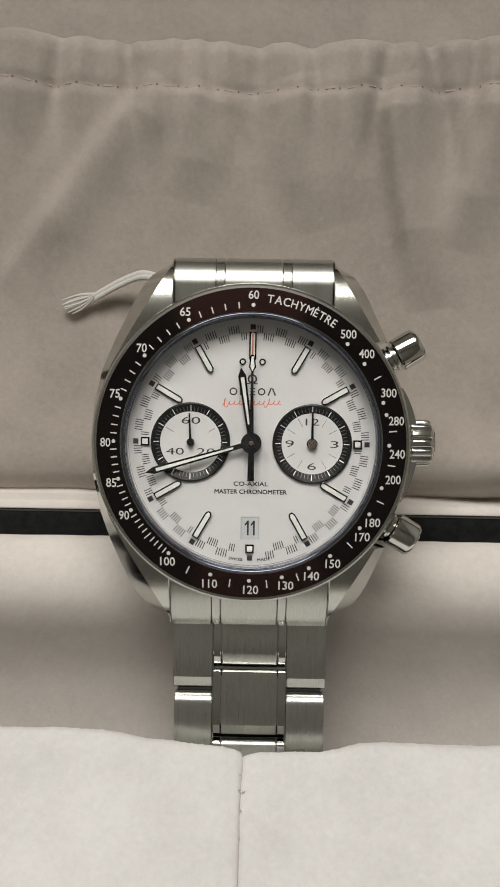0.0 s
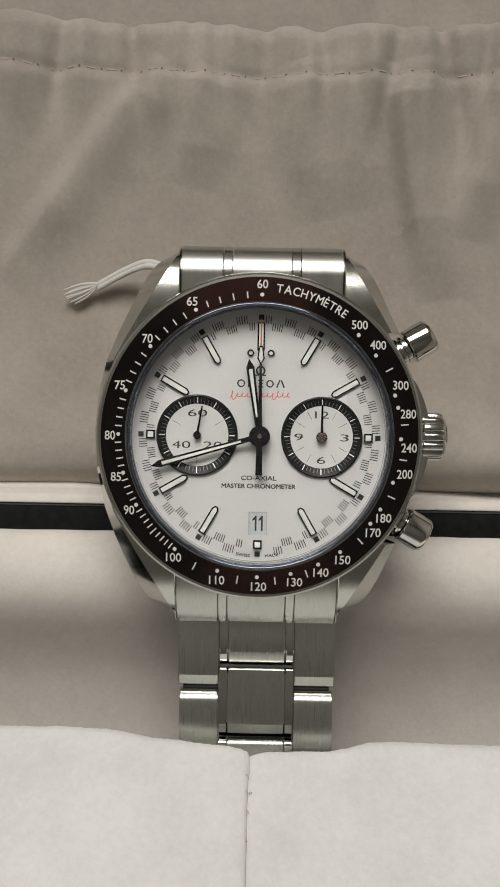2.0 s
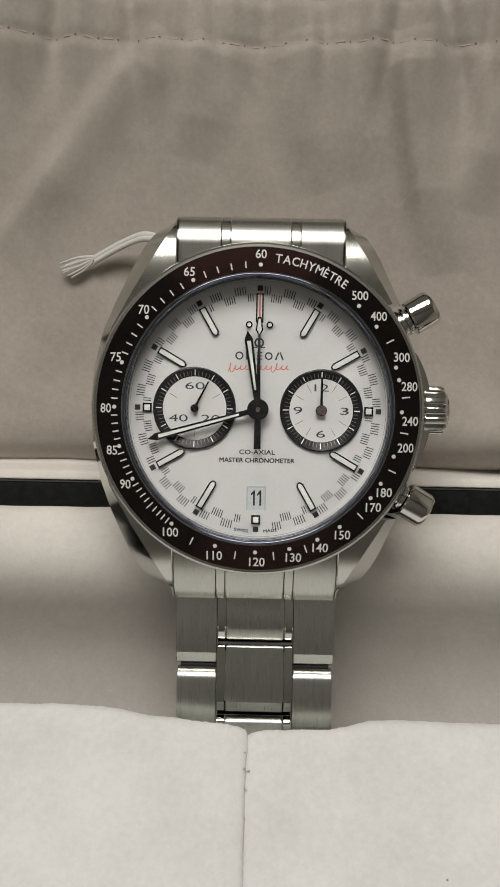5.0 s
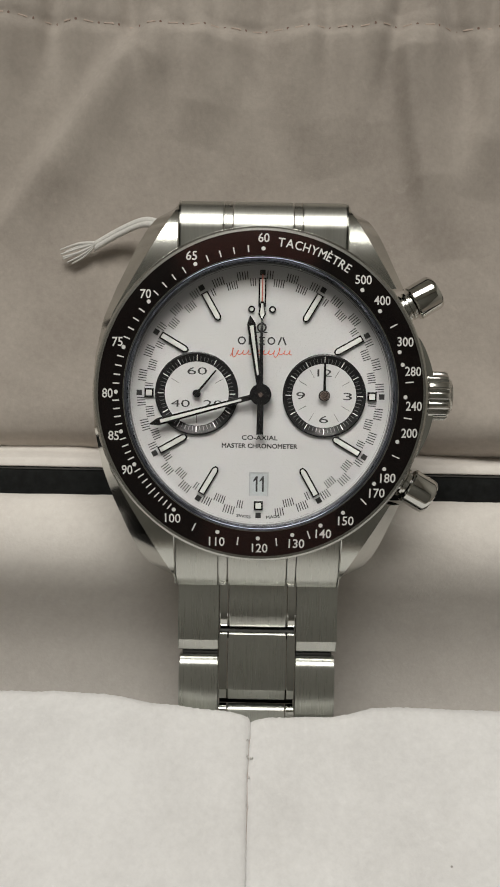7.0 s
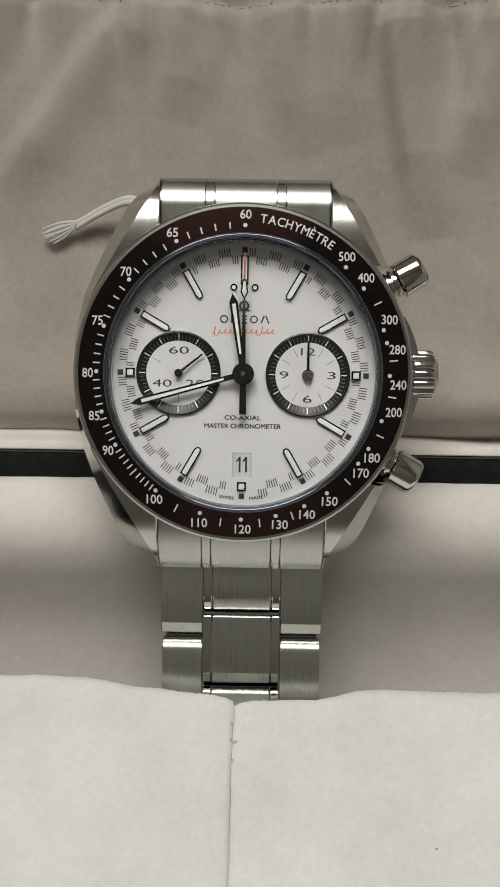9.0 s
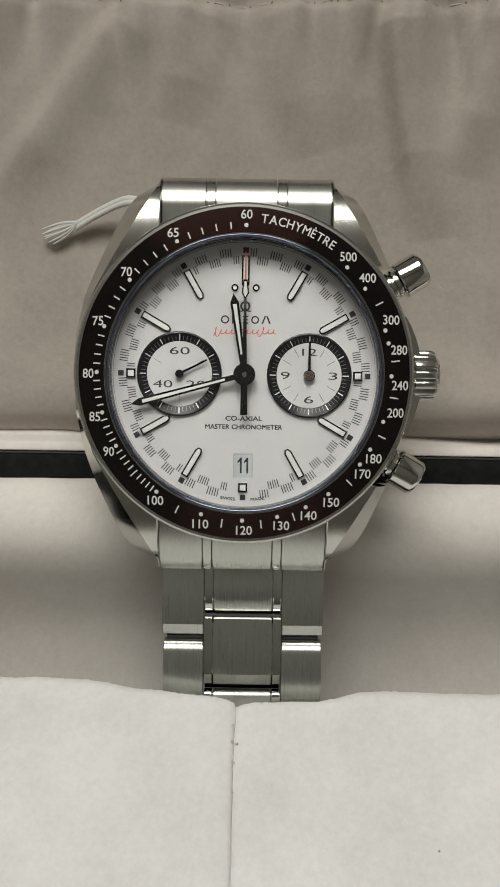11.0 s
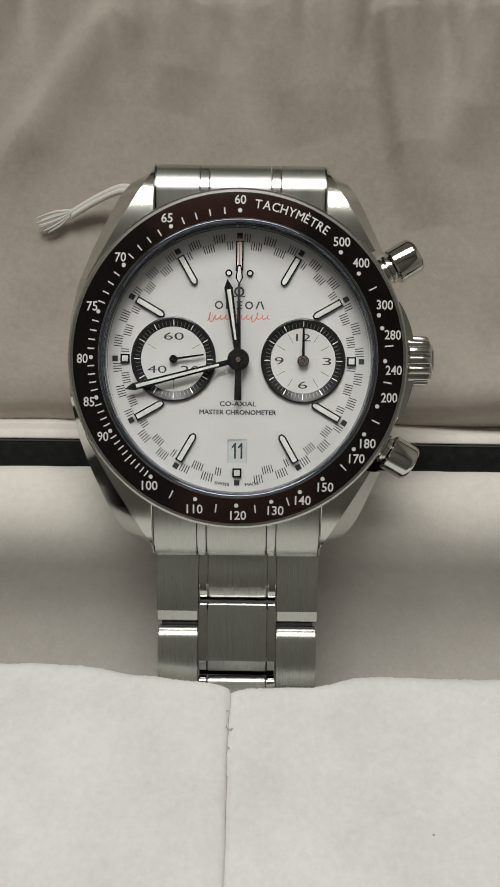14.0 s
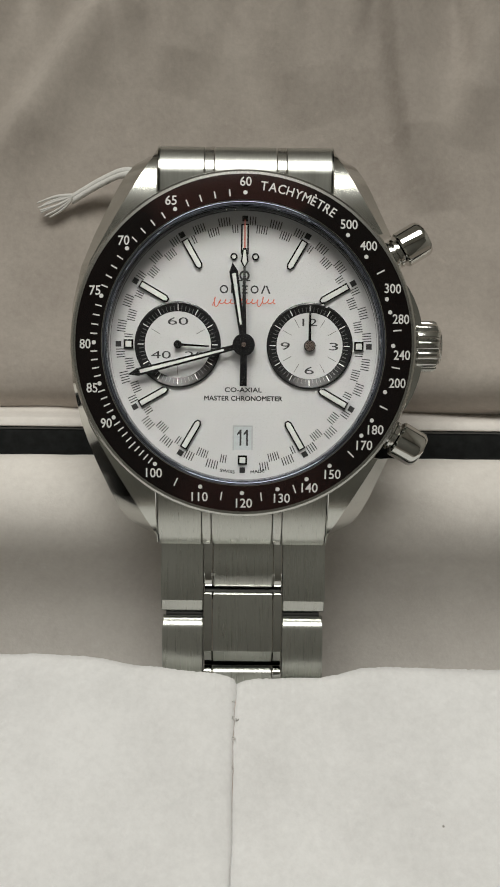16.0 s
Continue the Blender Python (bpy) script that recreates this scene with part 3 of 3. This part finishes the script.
def make_dial(watch):
    bm = lathe(bmesh.new(), [(0, -0.4), (17.2, -0.4), (17.2, 0), (0, 0)], 128, closed=False)
    dial = part("dial", bm, DIAL_WHITE, watch, "white lacquer dial with black print")
    flange = [(16.98, -0.1), (17.8, -0.1), (17.8, 1.75), (17.6, 1.85), (17.45, 1.7), (17.28, 1.25), (17.22, 1.1), (17.12, 1.05), (17.02, 0.45)]
    part("flange", lathe(bmesh.new(), flange, 192), CHAMFER, watch, "glossy dark ring round the dial", smooth=True, sharp=40)
    # crystal with a ground edge that catches bluish light
    prof = [(0, 2.75), (8, 2.72), (16.6, 2.55), (17.1, 2.4), (17.15, 2.1), (16.8, 1.85), (8, 2.0), (0, 2.05)]
    crystal = part("crystal", lathe(bmesh.new(), prof[::-1], 128, closed=False), SAPPHIRE, watch, "clear domed sapphire crystal", smooth=True, sharp=35)
    crystal.visible_shadow = False
    edge = [(17.2, 1.9), (17.78, 1.9), (17.78, 2.75), (17.72, 2.95), (17.60, 3.06), (17.46, 3.06), (17.34, 2.96), (17.24, 2.72)]
    part("crystal_edge", lathe(bmesh.new(), edge, 192), CRYSTAL_EDGE, watch, "bluish ground crystal edge", smooth=True, sharp=50)

    # staggered scale: groups of fine strokes at three depths
    bm = bmesh.new()
    ticks = 300
    for i in range(ticks):
        a = i * 360 / ticks
        if i % 25 == 0 or (i % 25 in (1, 24)):
            continue
        if a > 172.5 and a < 187.5:
            continue
        outer = ((i // 5) % 5 + (i // 25) % 2) % 2 == 0
        r0, r1 = (15.2, 16.3) if outer else (14.25, 15.3)
        if 2 < abs((a + 15) % 30 - 15) * 0.26 + 2 < 2.65 and not outer:
            r0 = 15.35
        w = 0.06
        x, y = clock(a, 1)
        q = [(x * r0 - y * w, y * r0 + x * w), (x * r0 + y * w, y * r0 - x * w), (x * r1 + y * w, y * r1 - x * w), (x * r1 - y * w, y * r1 + x * w)]
        prism(bm, q, 0.0, 0.015)
    part("minute_track", bm, INK, dial)
    # hour squares, batons and blocks
    for h in range(12):
        a = 30 * h
        bm = box(bmesh.new(), -0.36, 0.36, 15.64, 16.36, 0.0, 0.06)
        part("hour_square", moved(bm, turn=a), INK, dial)
        if h in (3, 6, 9):
            bm = moved(prism(bmesh.new(), [(-0.6, 14.1), (0.6, 14.1), (0.6, 15.3), (-0.6, 15.3)], 0, 0.3, 0.06), turn=a)
            m = part("hour_marker", bm, HAND_BLACK, dial, "black-edged applied hour block")
            bm = moved(box(bmesh.new(), -0.37, 0.37, 14.33, 15.07, 0.28, 0.33), turn=a)
            part("lume", bm, LUME, m)
        else:
            w = 0.5
            bm = prism(bmesh.new(), [(-w, 15.3), (-w, 11.6), (-0.22, 11.15), (0.22, 11.15), (w, 11.6), (w, 15.3)], 0, 0.34, 0.06)
            m = part("hour_marker", moved(bm, turn=a), HAND_BLACK, dial, "black-edged applied hour baton")
            w = 0.30
            bm = prism(bmesh.new(), [(-w, 15.12), (-w, 11.68), (-0.14, 11.33), (0.14, 11.33), (w, 11.68), (w, 15.12)], 0.3, 0.37)
            part("lume", moved(bm, turn=a), LUME, m)
    for x in (-1.37, 1.37):
        part("hour_dot", moved(lathe(bmesh.new(), [(0.26, 0.0), (0.46, 0.0), (0.46, 0.2), (0.26, 0.2)], 32), x, 11.2), HAND_BLACK, dial, smooth=True)
        part("hour_dot_lume", disc(0.27, 0.0, 0.15, 24, x, 11.2), LUME, dial)
    # maker's emblem and name as plain shapes
    part("emblem", moved(lathe(bmesh.new(), [(0.42, 0.0), (0.66, 0.0), (0.66, 0.05), (0.42, 0.05)], 32), 0, 8.85), INK, dial)
    for x in (-0.5, 0.5):
        part("emblem_foot", box(bmesh.new(), x - 0.26, x + 0.26, 8.15, 8.29, 0, 0.05), INK, dial)
    for x, w in ((-2.6, 0.54), (1.3, 0.52)):
        part("name_ring", moved(lathe(bmesh.new(), [(w - 0.19, 0.0), (w, 0.0), (w, 0.03), (w - 0.19, 0.03)], 32), x, 7.1), INK, dial)
    for x, y, w, h, turn in ((-1.6, 7.1, 0.2, 1.05, 0), (-0.9, 7.1, 0.2, 1.05, 0), (0.05, 7.53, 0.75, 0.19, 0), (0.05, 7.1, 0.65, 0.17, 0), (0.05, 6.67, 0.75, 0.19, 0), (2.42, 7.1, 0.2, 1.1, 22), (3.02, 7.1, 0.2, 1.1, -22)):
        part("name_bar", moved(box(bmesh.new(), -w / 2, w / 2, -h / 2, h / 2, 0, 0.03), x, y, 0, turn), INK, dial)
    bm = bmesh.new()
    path = []
    for i in range(241):
        t = i / 240
        tall = 0.62 if t < 0.09 or 0.36 < t < 0.44 or 0.72 < t < 0.80 else 0.27
        a = t * 2 * math.pi * 12
        path.append(Vector((-4.1 + 8.2 * t + 0.20 * math.sin(a), 5.5 + 0.1 * t + tall * math.sin(a - 0.9), 0.0)))
    prev = None
    for p, q in zip(path, path[1:]):
        d = (q - p).normalized() * 0.052
        cur = (bm.verts.new((p.x - d.y, p.y + d.x, 0.03)), bm.verts.new((p.x + d.y, p.y - d.x, 0.03)))
        if prev:
            bm.faces.new((prev[0], cur[0], cur[1], prev[1]))
        prev = cur
    part("script_flourish", bm, INK_RED, dial, "thin red flourish")
    part("lettering", moved(letters("CO-AXIAL", 0.62, 4.75, strike=0.035), 0, -5.7), INK, dial)
    part("lettering", moved(letters("MASTER CHRONOMETER", 0.62, 10.0, strike=0.04), 0, -6.8), INK, dial)
    part("lettering", moved(letters("SWISS", 0.4, 1.9, strike=0.03), -1.95, -16.15, 0, 7), INK, dial)
    part("lettering", moved(letters("MADE", 0.4, 1.8, strike=0.03), 1.95, -16.15, 0, -7), INK, dial)
    # date window
    bm = bmesh.new()
    box(bm, -1.25, 1.25, -13.4, -10.3, 0.0, 0.04)
    win = part("date_window", bm, DATE_CARD, dial, "pale date window")
    frame_bm = bmesh.new()
    for q in (((-1.3, -1.12), (-13.45, -10.25)), ((1.12, 1.3), (-13.45, -10.25)), ((-1.12, 1.12), (-10.43, -10.25))):
        box(frame_bm, q[0][0], q[0][1], q[1][0], q[1][1], 0.0, 0.12)
    part("window_edge", frame_bm, plain("window_bevel", (0.36, 0.38, 0.38), 0.4), win)
    for x in (-0.42, 0.42):
        bm = prism(bmesh.new(), [(x + 0.02, -12.85), (x + 0.26, -12.85), (x + 0.26, -10.8), (x + 0.08, -10.8), (x - 0.3, -11.3), (x - 0.3, -11.55), (x + 0.02, -11.3)], 0.04, 0.06)
        part("date_digit", bm, INK, win)

    # sub-dials
    for sx, marks in ((-1, [("60", 0, 3.02, 2.6), ("40", -2.15, -1.3, 2.5), ("20", 2.15, -1.3, 2.5)]),
                      (1, [("12", 0, 3.05, 1.9), ("3", 3.1, 0, 1.15), ("6", 0, -3.1, 1.2), ("9", -3.1, 0, 1.2)])):
        cx = 8.42 * sx
        bm = moved(lathe(bmesh.new(), [(0, 0.0), (4.3, 0.0), (4.3, 0.03), (0, 0.03)], 96, closed=False), cx, 0)
        sub = part("subdial", bm, SUB_WHITE, dial, "white recessed sub-dial")
        bm = moved(lathe(bmesh.new(), [(4.22, 0.0), (5.5, 0.0), (5.5, 0.34), (5.3, 0.4), (4.22, 0.05)], 128), cx, 0)
        ring = part("subdial_ring", bm, RING_BLACK, sub, "glossy black ring with white strokes", smooth=True, sharp=25)
        for i in range(60):
            a = 6 * i
            big = i % 5 == 0
            w, r1 = (0.05, 5.15) if big else (0.03, 4.95)
            bm = box(bmesh.new(), -w, w, 4.36, r1, 0.0, 0.02)
            lift = Matrix.Translation((0, 4.22, 0.05)) @ Matrix.Rotation(math.atan2(0.35, 1.08), 4, "X") @ Matrix.Translation((0, -4.22, 0.012))
            bm.transform(lift)
            bm.transform(Matrix.Translation((cx, 0, 0)) @ Matrix.Rotation(radians(-a), 4, "Z"))
            part("stroke", bm, ENAMEL if big else plain_grey, ring)
        for text, x, y, w in marks:
            part("numeral", moved(letters(text, 1.0, w, 0.0), cx + x, y, 0.045), INK, sub)
        for i in range(12):
            if (sx < 0 and i in (2, 6, 10)) or (sx > 0 and i % 3):
                bm = box(bmesh.new(), -0.03, 0.03, 2.7, 3.9, 0.03, 0.045)
                part("fine_stroke", moved(bm, cx, 0, 0, 30 * i), INK, sub)
    return dial


plain_grey = plain("grey_enamel", (0.13, 0.13, 0.13), 0.5)


def hand_mesh(length, w0, w1, tip, tail=0.0, z=0.0, t=0.16):
    """A tapering baton hand pointing up the y axis, with an arrow tip."""
    bm = bmesh.new()
    prism(bm, [(-w0, -tail), (w0, -tail), (w1, length - tip), (0.0, length), (-w1, length - tip)], z, z + t, 0.05)
    return bm


def make_hands(watch):
    hour = part("hour_hand", hand_mesh(10.5, 0.34, 0.56, 1.15, 0, 0.75), HAND_BLACK, watch, "black hour hand with pale lume", smooth=True, sharp=20)
    part("lume", prism(bmesh.new(), [(-0.12, 2.6), (0.12, 2.6), (0.25, 9.1), (-0.25, 9.1)], 0.86, 0.93), LUME, hour)
    minute = part("minute_hand", hand_mesh(15.2, 0.34, 0.50, 1.25, 0, 1.05), HAND_BLACK, watch, "black minute hand with pale lume", smooth=True, sharp=20)
    part("lume", prism(bmesh.new(), [(-0.13, 2.6), (0.13, 2.6), (0.22, 13.6), (-0.22, 13.6)], 1.16, 1.23), LUME, minute)
    bm = bmesh.new()
    prism(bm, [(-0.46, -5.25), (0.46, -5.25), (0.40, 0), (0.30, 0), (0.16, 9.7), (-0.16, 9.7), (-0.30, 0), (-0.40, 0)], 1.4, 1.55, 0.04)
    lathe(bm, [(0, 0.6), (1.42, 0.6), (1.42, 1.6), (1.3, 1.72), (0.4, 1.78), (0.3, 1.95), (0, 1.97)], 48, closed=False)
    chrono = part("chronograph_hand", bm, HAND_BLACK, watch, "black central seconds hand at rest on twelve", smooth=True, sharp=25)
    bm = prism(bmesh.new(), [(0, 9.5), (0.5, 10.4), (0.24, 12.1), (-0.24, 12.1), (-0.5, 10.4)], 1.4, 1.55, 0.04)
    loz = part("lozenge", bm, HAND_BLACK, chrono)
    part("lume", prism(bmesh.new(), [(0, 9.85), (0.3, 10.45), (0.12, 11.85), (-0.12, 11.85), (-0.3, 10.45)], 1.53, 1.58), LUME, loz)
    part("needle_tip", prism(bmesh.new(), [(-0.12, 12.0), (0.12, 12.0), (0.07, 15.6), (-0.07, 15.6)], 1.4, 1.5, 0.02), NEEDLE_RED, chrono, "red needle tip")
    bm = bmesh.new()
    prism(bm, [(-0.17, 0), (0.17, 0), (0.10, 4.0), (-0.10, 4.0)], 0.5, 0.62, 0.03)
    lathe(bm, [(0.16, 0.05), (0.52, 0.05), (0.52, 0.66), (0.44, 0.74), (0.16, 0.74)], 32)
    seconds = part("small_seconds_hand", bm, HAND_BLACK, watch, "small black running seconds hand", smooth=True, sharp=25)
    bm = bmesh.new()
    prism(bm, [(-0.19, 0), (0.19, 0), (0.13, 4.4), (-0.13, 4.4)], 0.5, 0.62, 0.03)
    lathe(bm, [(0, 0.05), (0.74, 0.05), (0.74, 0.66), (0.62, 0.76), (0, 0.78)], 32, closed=False)
    recorder = part("recorder_hand", bm, HAND_BLACK, watch, "small black recorder hand at rest on twelve", smooth=True, sharp=25)
    recorder.matrix_basis = pose(8.42 * MM, 0, 0)
    part("pin", lathe(bmesh.new(), [(0, 0.78), (0.62, 0.775), (0.56, 0.88), (0, 0.92)], 32, closed=False), HUB_PIN, recorder, "dull brown hub", smooth=True, sharp=30)
    part("pin", lathe(bmesh.new(), [(0, 1.98), (0.30, 1.98), (0.24, 2.03), (0, 2.04)], 24, closed=False), HUB_PIN, chrono, smooth=True, sharp=30)
    return hour, minute, seconds


def make_pushers(watch):
    # fluted crown
    bm = bmesh.new()
    n = 168
    rings = []
    for x, r0, deep in ((21.9, 2.8, 0), (22.3, 3.3, 0.34), (22.4, 3.38, 0.42), (24.75, 3.38, 0.42), (25.1, 3.2, 0.3), (25.25, 2.75, 0), (25.35, 2.5, 0), (25.65, 2.3, 0), (25.85, 1.5, 0), (25.9, 0.6, 0)):
        ring = []
        for i in range(n):
            a = 2 * math.pi * i / n
            r = r0 - deep * (0.5 + 0.5 * math.cos(a * 14)) ** 4
            ring.append(bm.verts.new((x, 0.3 + r * math.cos(a), -3.0 + r * math.sin(a))))
        rings.append(ring)
    for a, b in zip(rings, rings[1:]):
        for i in range(n):
            bm.faces.new((a[i], a[(i + 1) % n], b[(i + 1) % n], b[i]))
    bm.faces.new(rings[0])
    bm.faces.new(rings[-1])
    part("crown", bm, STEEL_KNURL, watch, "fluted steel crown", smooth=True, sharp=35)
    part("crown_tube", moved(lathe(bmesh.new(), [(0, 21), (1.95, 21), (1.95, 22.7), (0, 22.7)], 32, closed=False)), STEEL_POLISHED, watch).matrix_basis = pose(0, 0, -3 * MM, 0, 90, 0)
    for sy, angle, out in ((1, 31.7, 0.85), (-1, -30.3, 0.4)):
        m = pose(0, 0, -1.4 * MM, 0, 0, angle) @ pose(out * MM, 0, 0, 0, 90, 0)
        ob = part("pusher", lathe(bmesh.new(), [(0, 22.75), (2.2, 22.75), (2.38, 22.95), (2.38, 25.7), (2.3, 26.0), (2.05, 26.3), (1.6, 26.45), (0, 26.5)], 48, closed=False), STEEL_POLISHED, watch, "polished round steel pusher", smooth=True, sharp=25)
        ob.matrix_basis = m
        neck = part("pusher_collar", lathe(bmesh.new(), [(0, 20.0), (1.9, 20.0), (1.95, 20.9), (1.6, 21.0), (1.6, 21.2), (1.95, 21.3), (1.95, 21.6), (1.6, 21.7), (1.6, 21.9), (1.95, 22.0), (1.95, 22.3), (1.6, 22.4), (1.6, 22.65), (0, 22.75)], 40, closed=False), STEEL_KNURL, watch, smooth=True, sharp=25)
        neck.matrix_basis = m


def link_profile(y0, y1, thick, round_end):
    """Side outline (y, z) of a bracelet link: a flat back, a rounded upper end and a flat chamfer at the lower end."""
    pts = [(y0 + 0.3, -thick), (y1 - 0.3, -thick)]
    for i in range(7):
        a = math.pi / 2 * i / 6
        pts.append((y1 - round_end * (1 - math.cos(a)), -round_end * (1 - math.sin(a))))
    mid, half = (y0 + y1) / 2, (y1 - y0) / 2
    for i in range(1, 8):
        t = 1 - 2 * i / 8
        pts.append((mid + (half - 1.6) * t, 0.16 * (1 - t * t)))
    return pts + [(y0 + 1.6, 0.0), (y0 + 0.2, -0.62), (y0, -0.95)]


def make_bracelet(watch):
    def piece(name, x0, x1, prof, mat, m, label=""):
        bm = bmesh.new()
        sweep(bm, prof, x0, x1)
        edges = [e for e in bm.edges if abs(e.verts[0].co.x - e.verts[1].co.x) < 1e-6]
        bmesh.ops.bevel(bm, geom=edges, offset=0.10, segments=1, affect="EDGES")
        ob = part(name, bm, mat, watch, label, smooth=True, sharp=17)
        ob.matrix_basis = m
        return ob

    strips = ((-11.1, -5.40, STEEL_ACROSS), (-5.26, -4.14, STEEL_POLISHED), (-3.98, 3.98, STEEL_ACROSS), (4.14, 5.26, STEEL_POLISHED), (5.40, 11.1, STEEL_ACROSS))
    # end links fill the space between the lugs, rolling away at the far edge
    for sy in (1, -1):
        if sy > 0:
            prof = [(17.0, -6.5), (17.0, -1.95)]
            prof += [(22.0 + 4.4 * math.sin(radians(86) * i / 12), -1.3 - 4.5 * (1 - math.cos(radians(86) * i / 12))) for i in range(13)]
        else:
            # the lower one slopes down flat, then turns sharply under
            prof = [(17.0, -6.5), (17.0, -0.95), (19.0, -1.2), (21.0, -1.75), (23.0, -2.55), (25.0, -3.55), (25.9, -4.1), (26.5, -4.75), (26.8, -5.5), (26.9, -6.4)]
        prof += [(26.0, -7.4)]
        prof = [(sy * y, z) for y, z in prof]
        for x0, x1, mat in strips:
            piece("end_link", x0, x1, prof, STEEL_SATIN if mat is STEEL_POLISHED else STEEL_END if sy > 0 else mat, pose(0, 0, 0), "brushed steel end link" if mat is STEEL_ACROSS else "polished steel strip")
    # links hang from the lower end, then bend back round the pad
    pitch = 9.3
    aside = 0.25
    outer = link_profile(-pitch + 0.28, 0, 3.0, 0.95)
    first = link_profile(-6.7, 0, 3.0, 0.3)
    outer_first = link_profile(-pitch - 0.38, 0, 3.0, 0.3)
    outer_next = link_profile(-pitch - 0.2, 0, 3.0, 1.7)
    second = link_profile(-pitch - 0.25, 0, 3.0, 0.3)
    for row in range(6):
        k = max(0.0, row - 1.5)
        y = -26.6 - 9.4 * row + 0.9 * k ** 2
        z = -4.2 - 0.1 * row - 2.6 * k ** 2
        bend = 0.8 + 17 * k
        if row == 0:
            z, bend = z - 0.7, 2.2
        w = 11.05 - 0.22 * row
        m = pose(aside * MM, (y - (0.40 if row else -0.5)) * MM, z * MM, -bend, 0, 0)
        for x0, x1 in ((-w, -5.40), (5.40, w)):
            piece("outer_link", x0, x1, outer_next if row else outer_first, STEEL_ACROSS, m, "brushed steel outer link")
        if row:
            # pins that join the rows, near-black to paint the shade deep in the gaps
            for x0, x1, up in ((-w + 0.4, -5.45, 0.0), (5.45, w - 0.4, 0.0), (-5.2, 5.2, 3.0)):
                bm = lathe(bmesh.new(), [(0, x0), (0.95, x0), (0.95, x1), (0, x1)], 16, closed=False)
                bm.transform(Matrix.Rotation(radians(90), 4, "Y"))
                pin = part("link_shade_pin", bm, PIN_SHADE, watch, smooth=True, sharp=40)
                pin.matrix_basis = m @ pose(0, up * MM, -2.2 * MM)
        for x0, x1, mat in strips[1:4]:
            mc = pose(aside * MM, (y + (0.85, 3.0, 1.9, 2.2, 2.4, 2.6)[row]) * MM, (z + (0.2 if mat is STEEL_ACROSS else 0.12)) * MM, -bend, 0, 0)
            piece("centre_link" if mat is STEEL_ACROSS else "slim_link", x0, x1, (first, second, outer)[min(row, 2)], mat, mc, "brushed steel centre link" if mat is STEEL_ACROSS else "slim polished steel link")


def make_watch():
    watch = thing("wristwatch", FACE, "steel chronograph wristwatch, white dial, black bezel, resting in the box", "watch")
    make_case(watch)
    make_bezel(watch)
    make_dial(watch)
    made = make_hands(watch)
    make_pushers(watch)
    make_bracelet(watch)
    return made


HOUR, MINUTE, SECONDS = make_watch()


# ---- the tag string ----
def make_string():
    string = thing("tag_string", FRAME, "frayed white cotton string end behind the watch", "string")

    def strand(points, r0, r1):
        bm = bmesh.new()
        rings = []
        n = 7
        steps = 24
        for i in range(steps + 1):
            t = i / steps * (len(points) - 1)
            k = min(int(t), len(points) - 2)
            f = t - k
            p0, p1, p2, p3 = (Vector(points[max(0, min(len(points) - 1, k + d))]) for d in (-1, 0, 1, 2))
            p = 0.5 * (2 * p1 + (p2 - p0) * f + (2 * p0 - 5 * p1 + 4 * p2 - p3) * f * f + (3 * p1 - p0 - 3 * p2 + p3) * f ** 3)
            r = r0 + (r1 - r0) * i / steps
            rings.append([bm.verts.new(p + Vector((0.25 * r * math.sin(6.28 * j / n), r * math.cos(6.28 * j / n), r * math.sin(6.28 * j / n)))) for j in range(n)])
        for a, b in zip(rings, rings[1:]):
            for j in range(n):
                bm.faces.new((a[j], a[(j + 1) % n], b[(j + 1) % n], b[j]))
        bm.faces.new(rings[0])
        bm.faces.new(rings[-1][::-1])
        return bm
    trunk = [(-14.0, 14.5, 24.6), (-17.5, 16, 25.7), (-21.2, 17.6, 24.7), (-25.6, 18.9, 22.5)]
    part("twist", strand(trunk, 0.54, 0.62), STRING, string, smooth=True, sharp=80)
    part("twist", strand([(x + 0.2, y - 0.4, z - 0.60) for x, y, z in trunk], 0.50, 0.60), STRING, string, smooth=True, sharp=80)
    for dx, dz, b in ((-6.0, -0.9, 0.4), (-5.9, -1.6, 0.1), (-5.5, -2.3, -0.1), (-4.9, -2.8, -0.3), (-4.2, -3.0, -0.4), (-5.2, -1.2, 0.3), (-5.6, -2.0, -0.3)):
        p = Vector((-25.0, 18.7, 22.7))
        part("frayed_end", strand([p, p + Vector((dx * 0.5, 0.6, dz * 0.5 + b)), p + Vector((dx, 1.2, dz))], 0.36, 0.14), STRING, string, smooth=True, sharp=80)


make_string()


def motions():
    walk(SECONDS, [(t, pose(-8.42 * MM, 0, 0, 0, 0, 3.0 - 6.0 * t)) for t in range(0, 17, 2)])
    walk(MINUTE, [(t, pose(0, 0, 0, 0, 0, 106.6 - 0.1 * t)) for t in (0, 16)])
    walk(HOUR, [(t, pose(0, 0, 0, 0, 0, 8.6 - t / 120)) for t in (0, 16)])


motions()
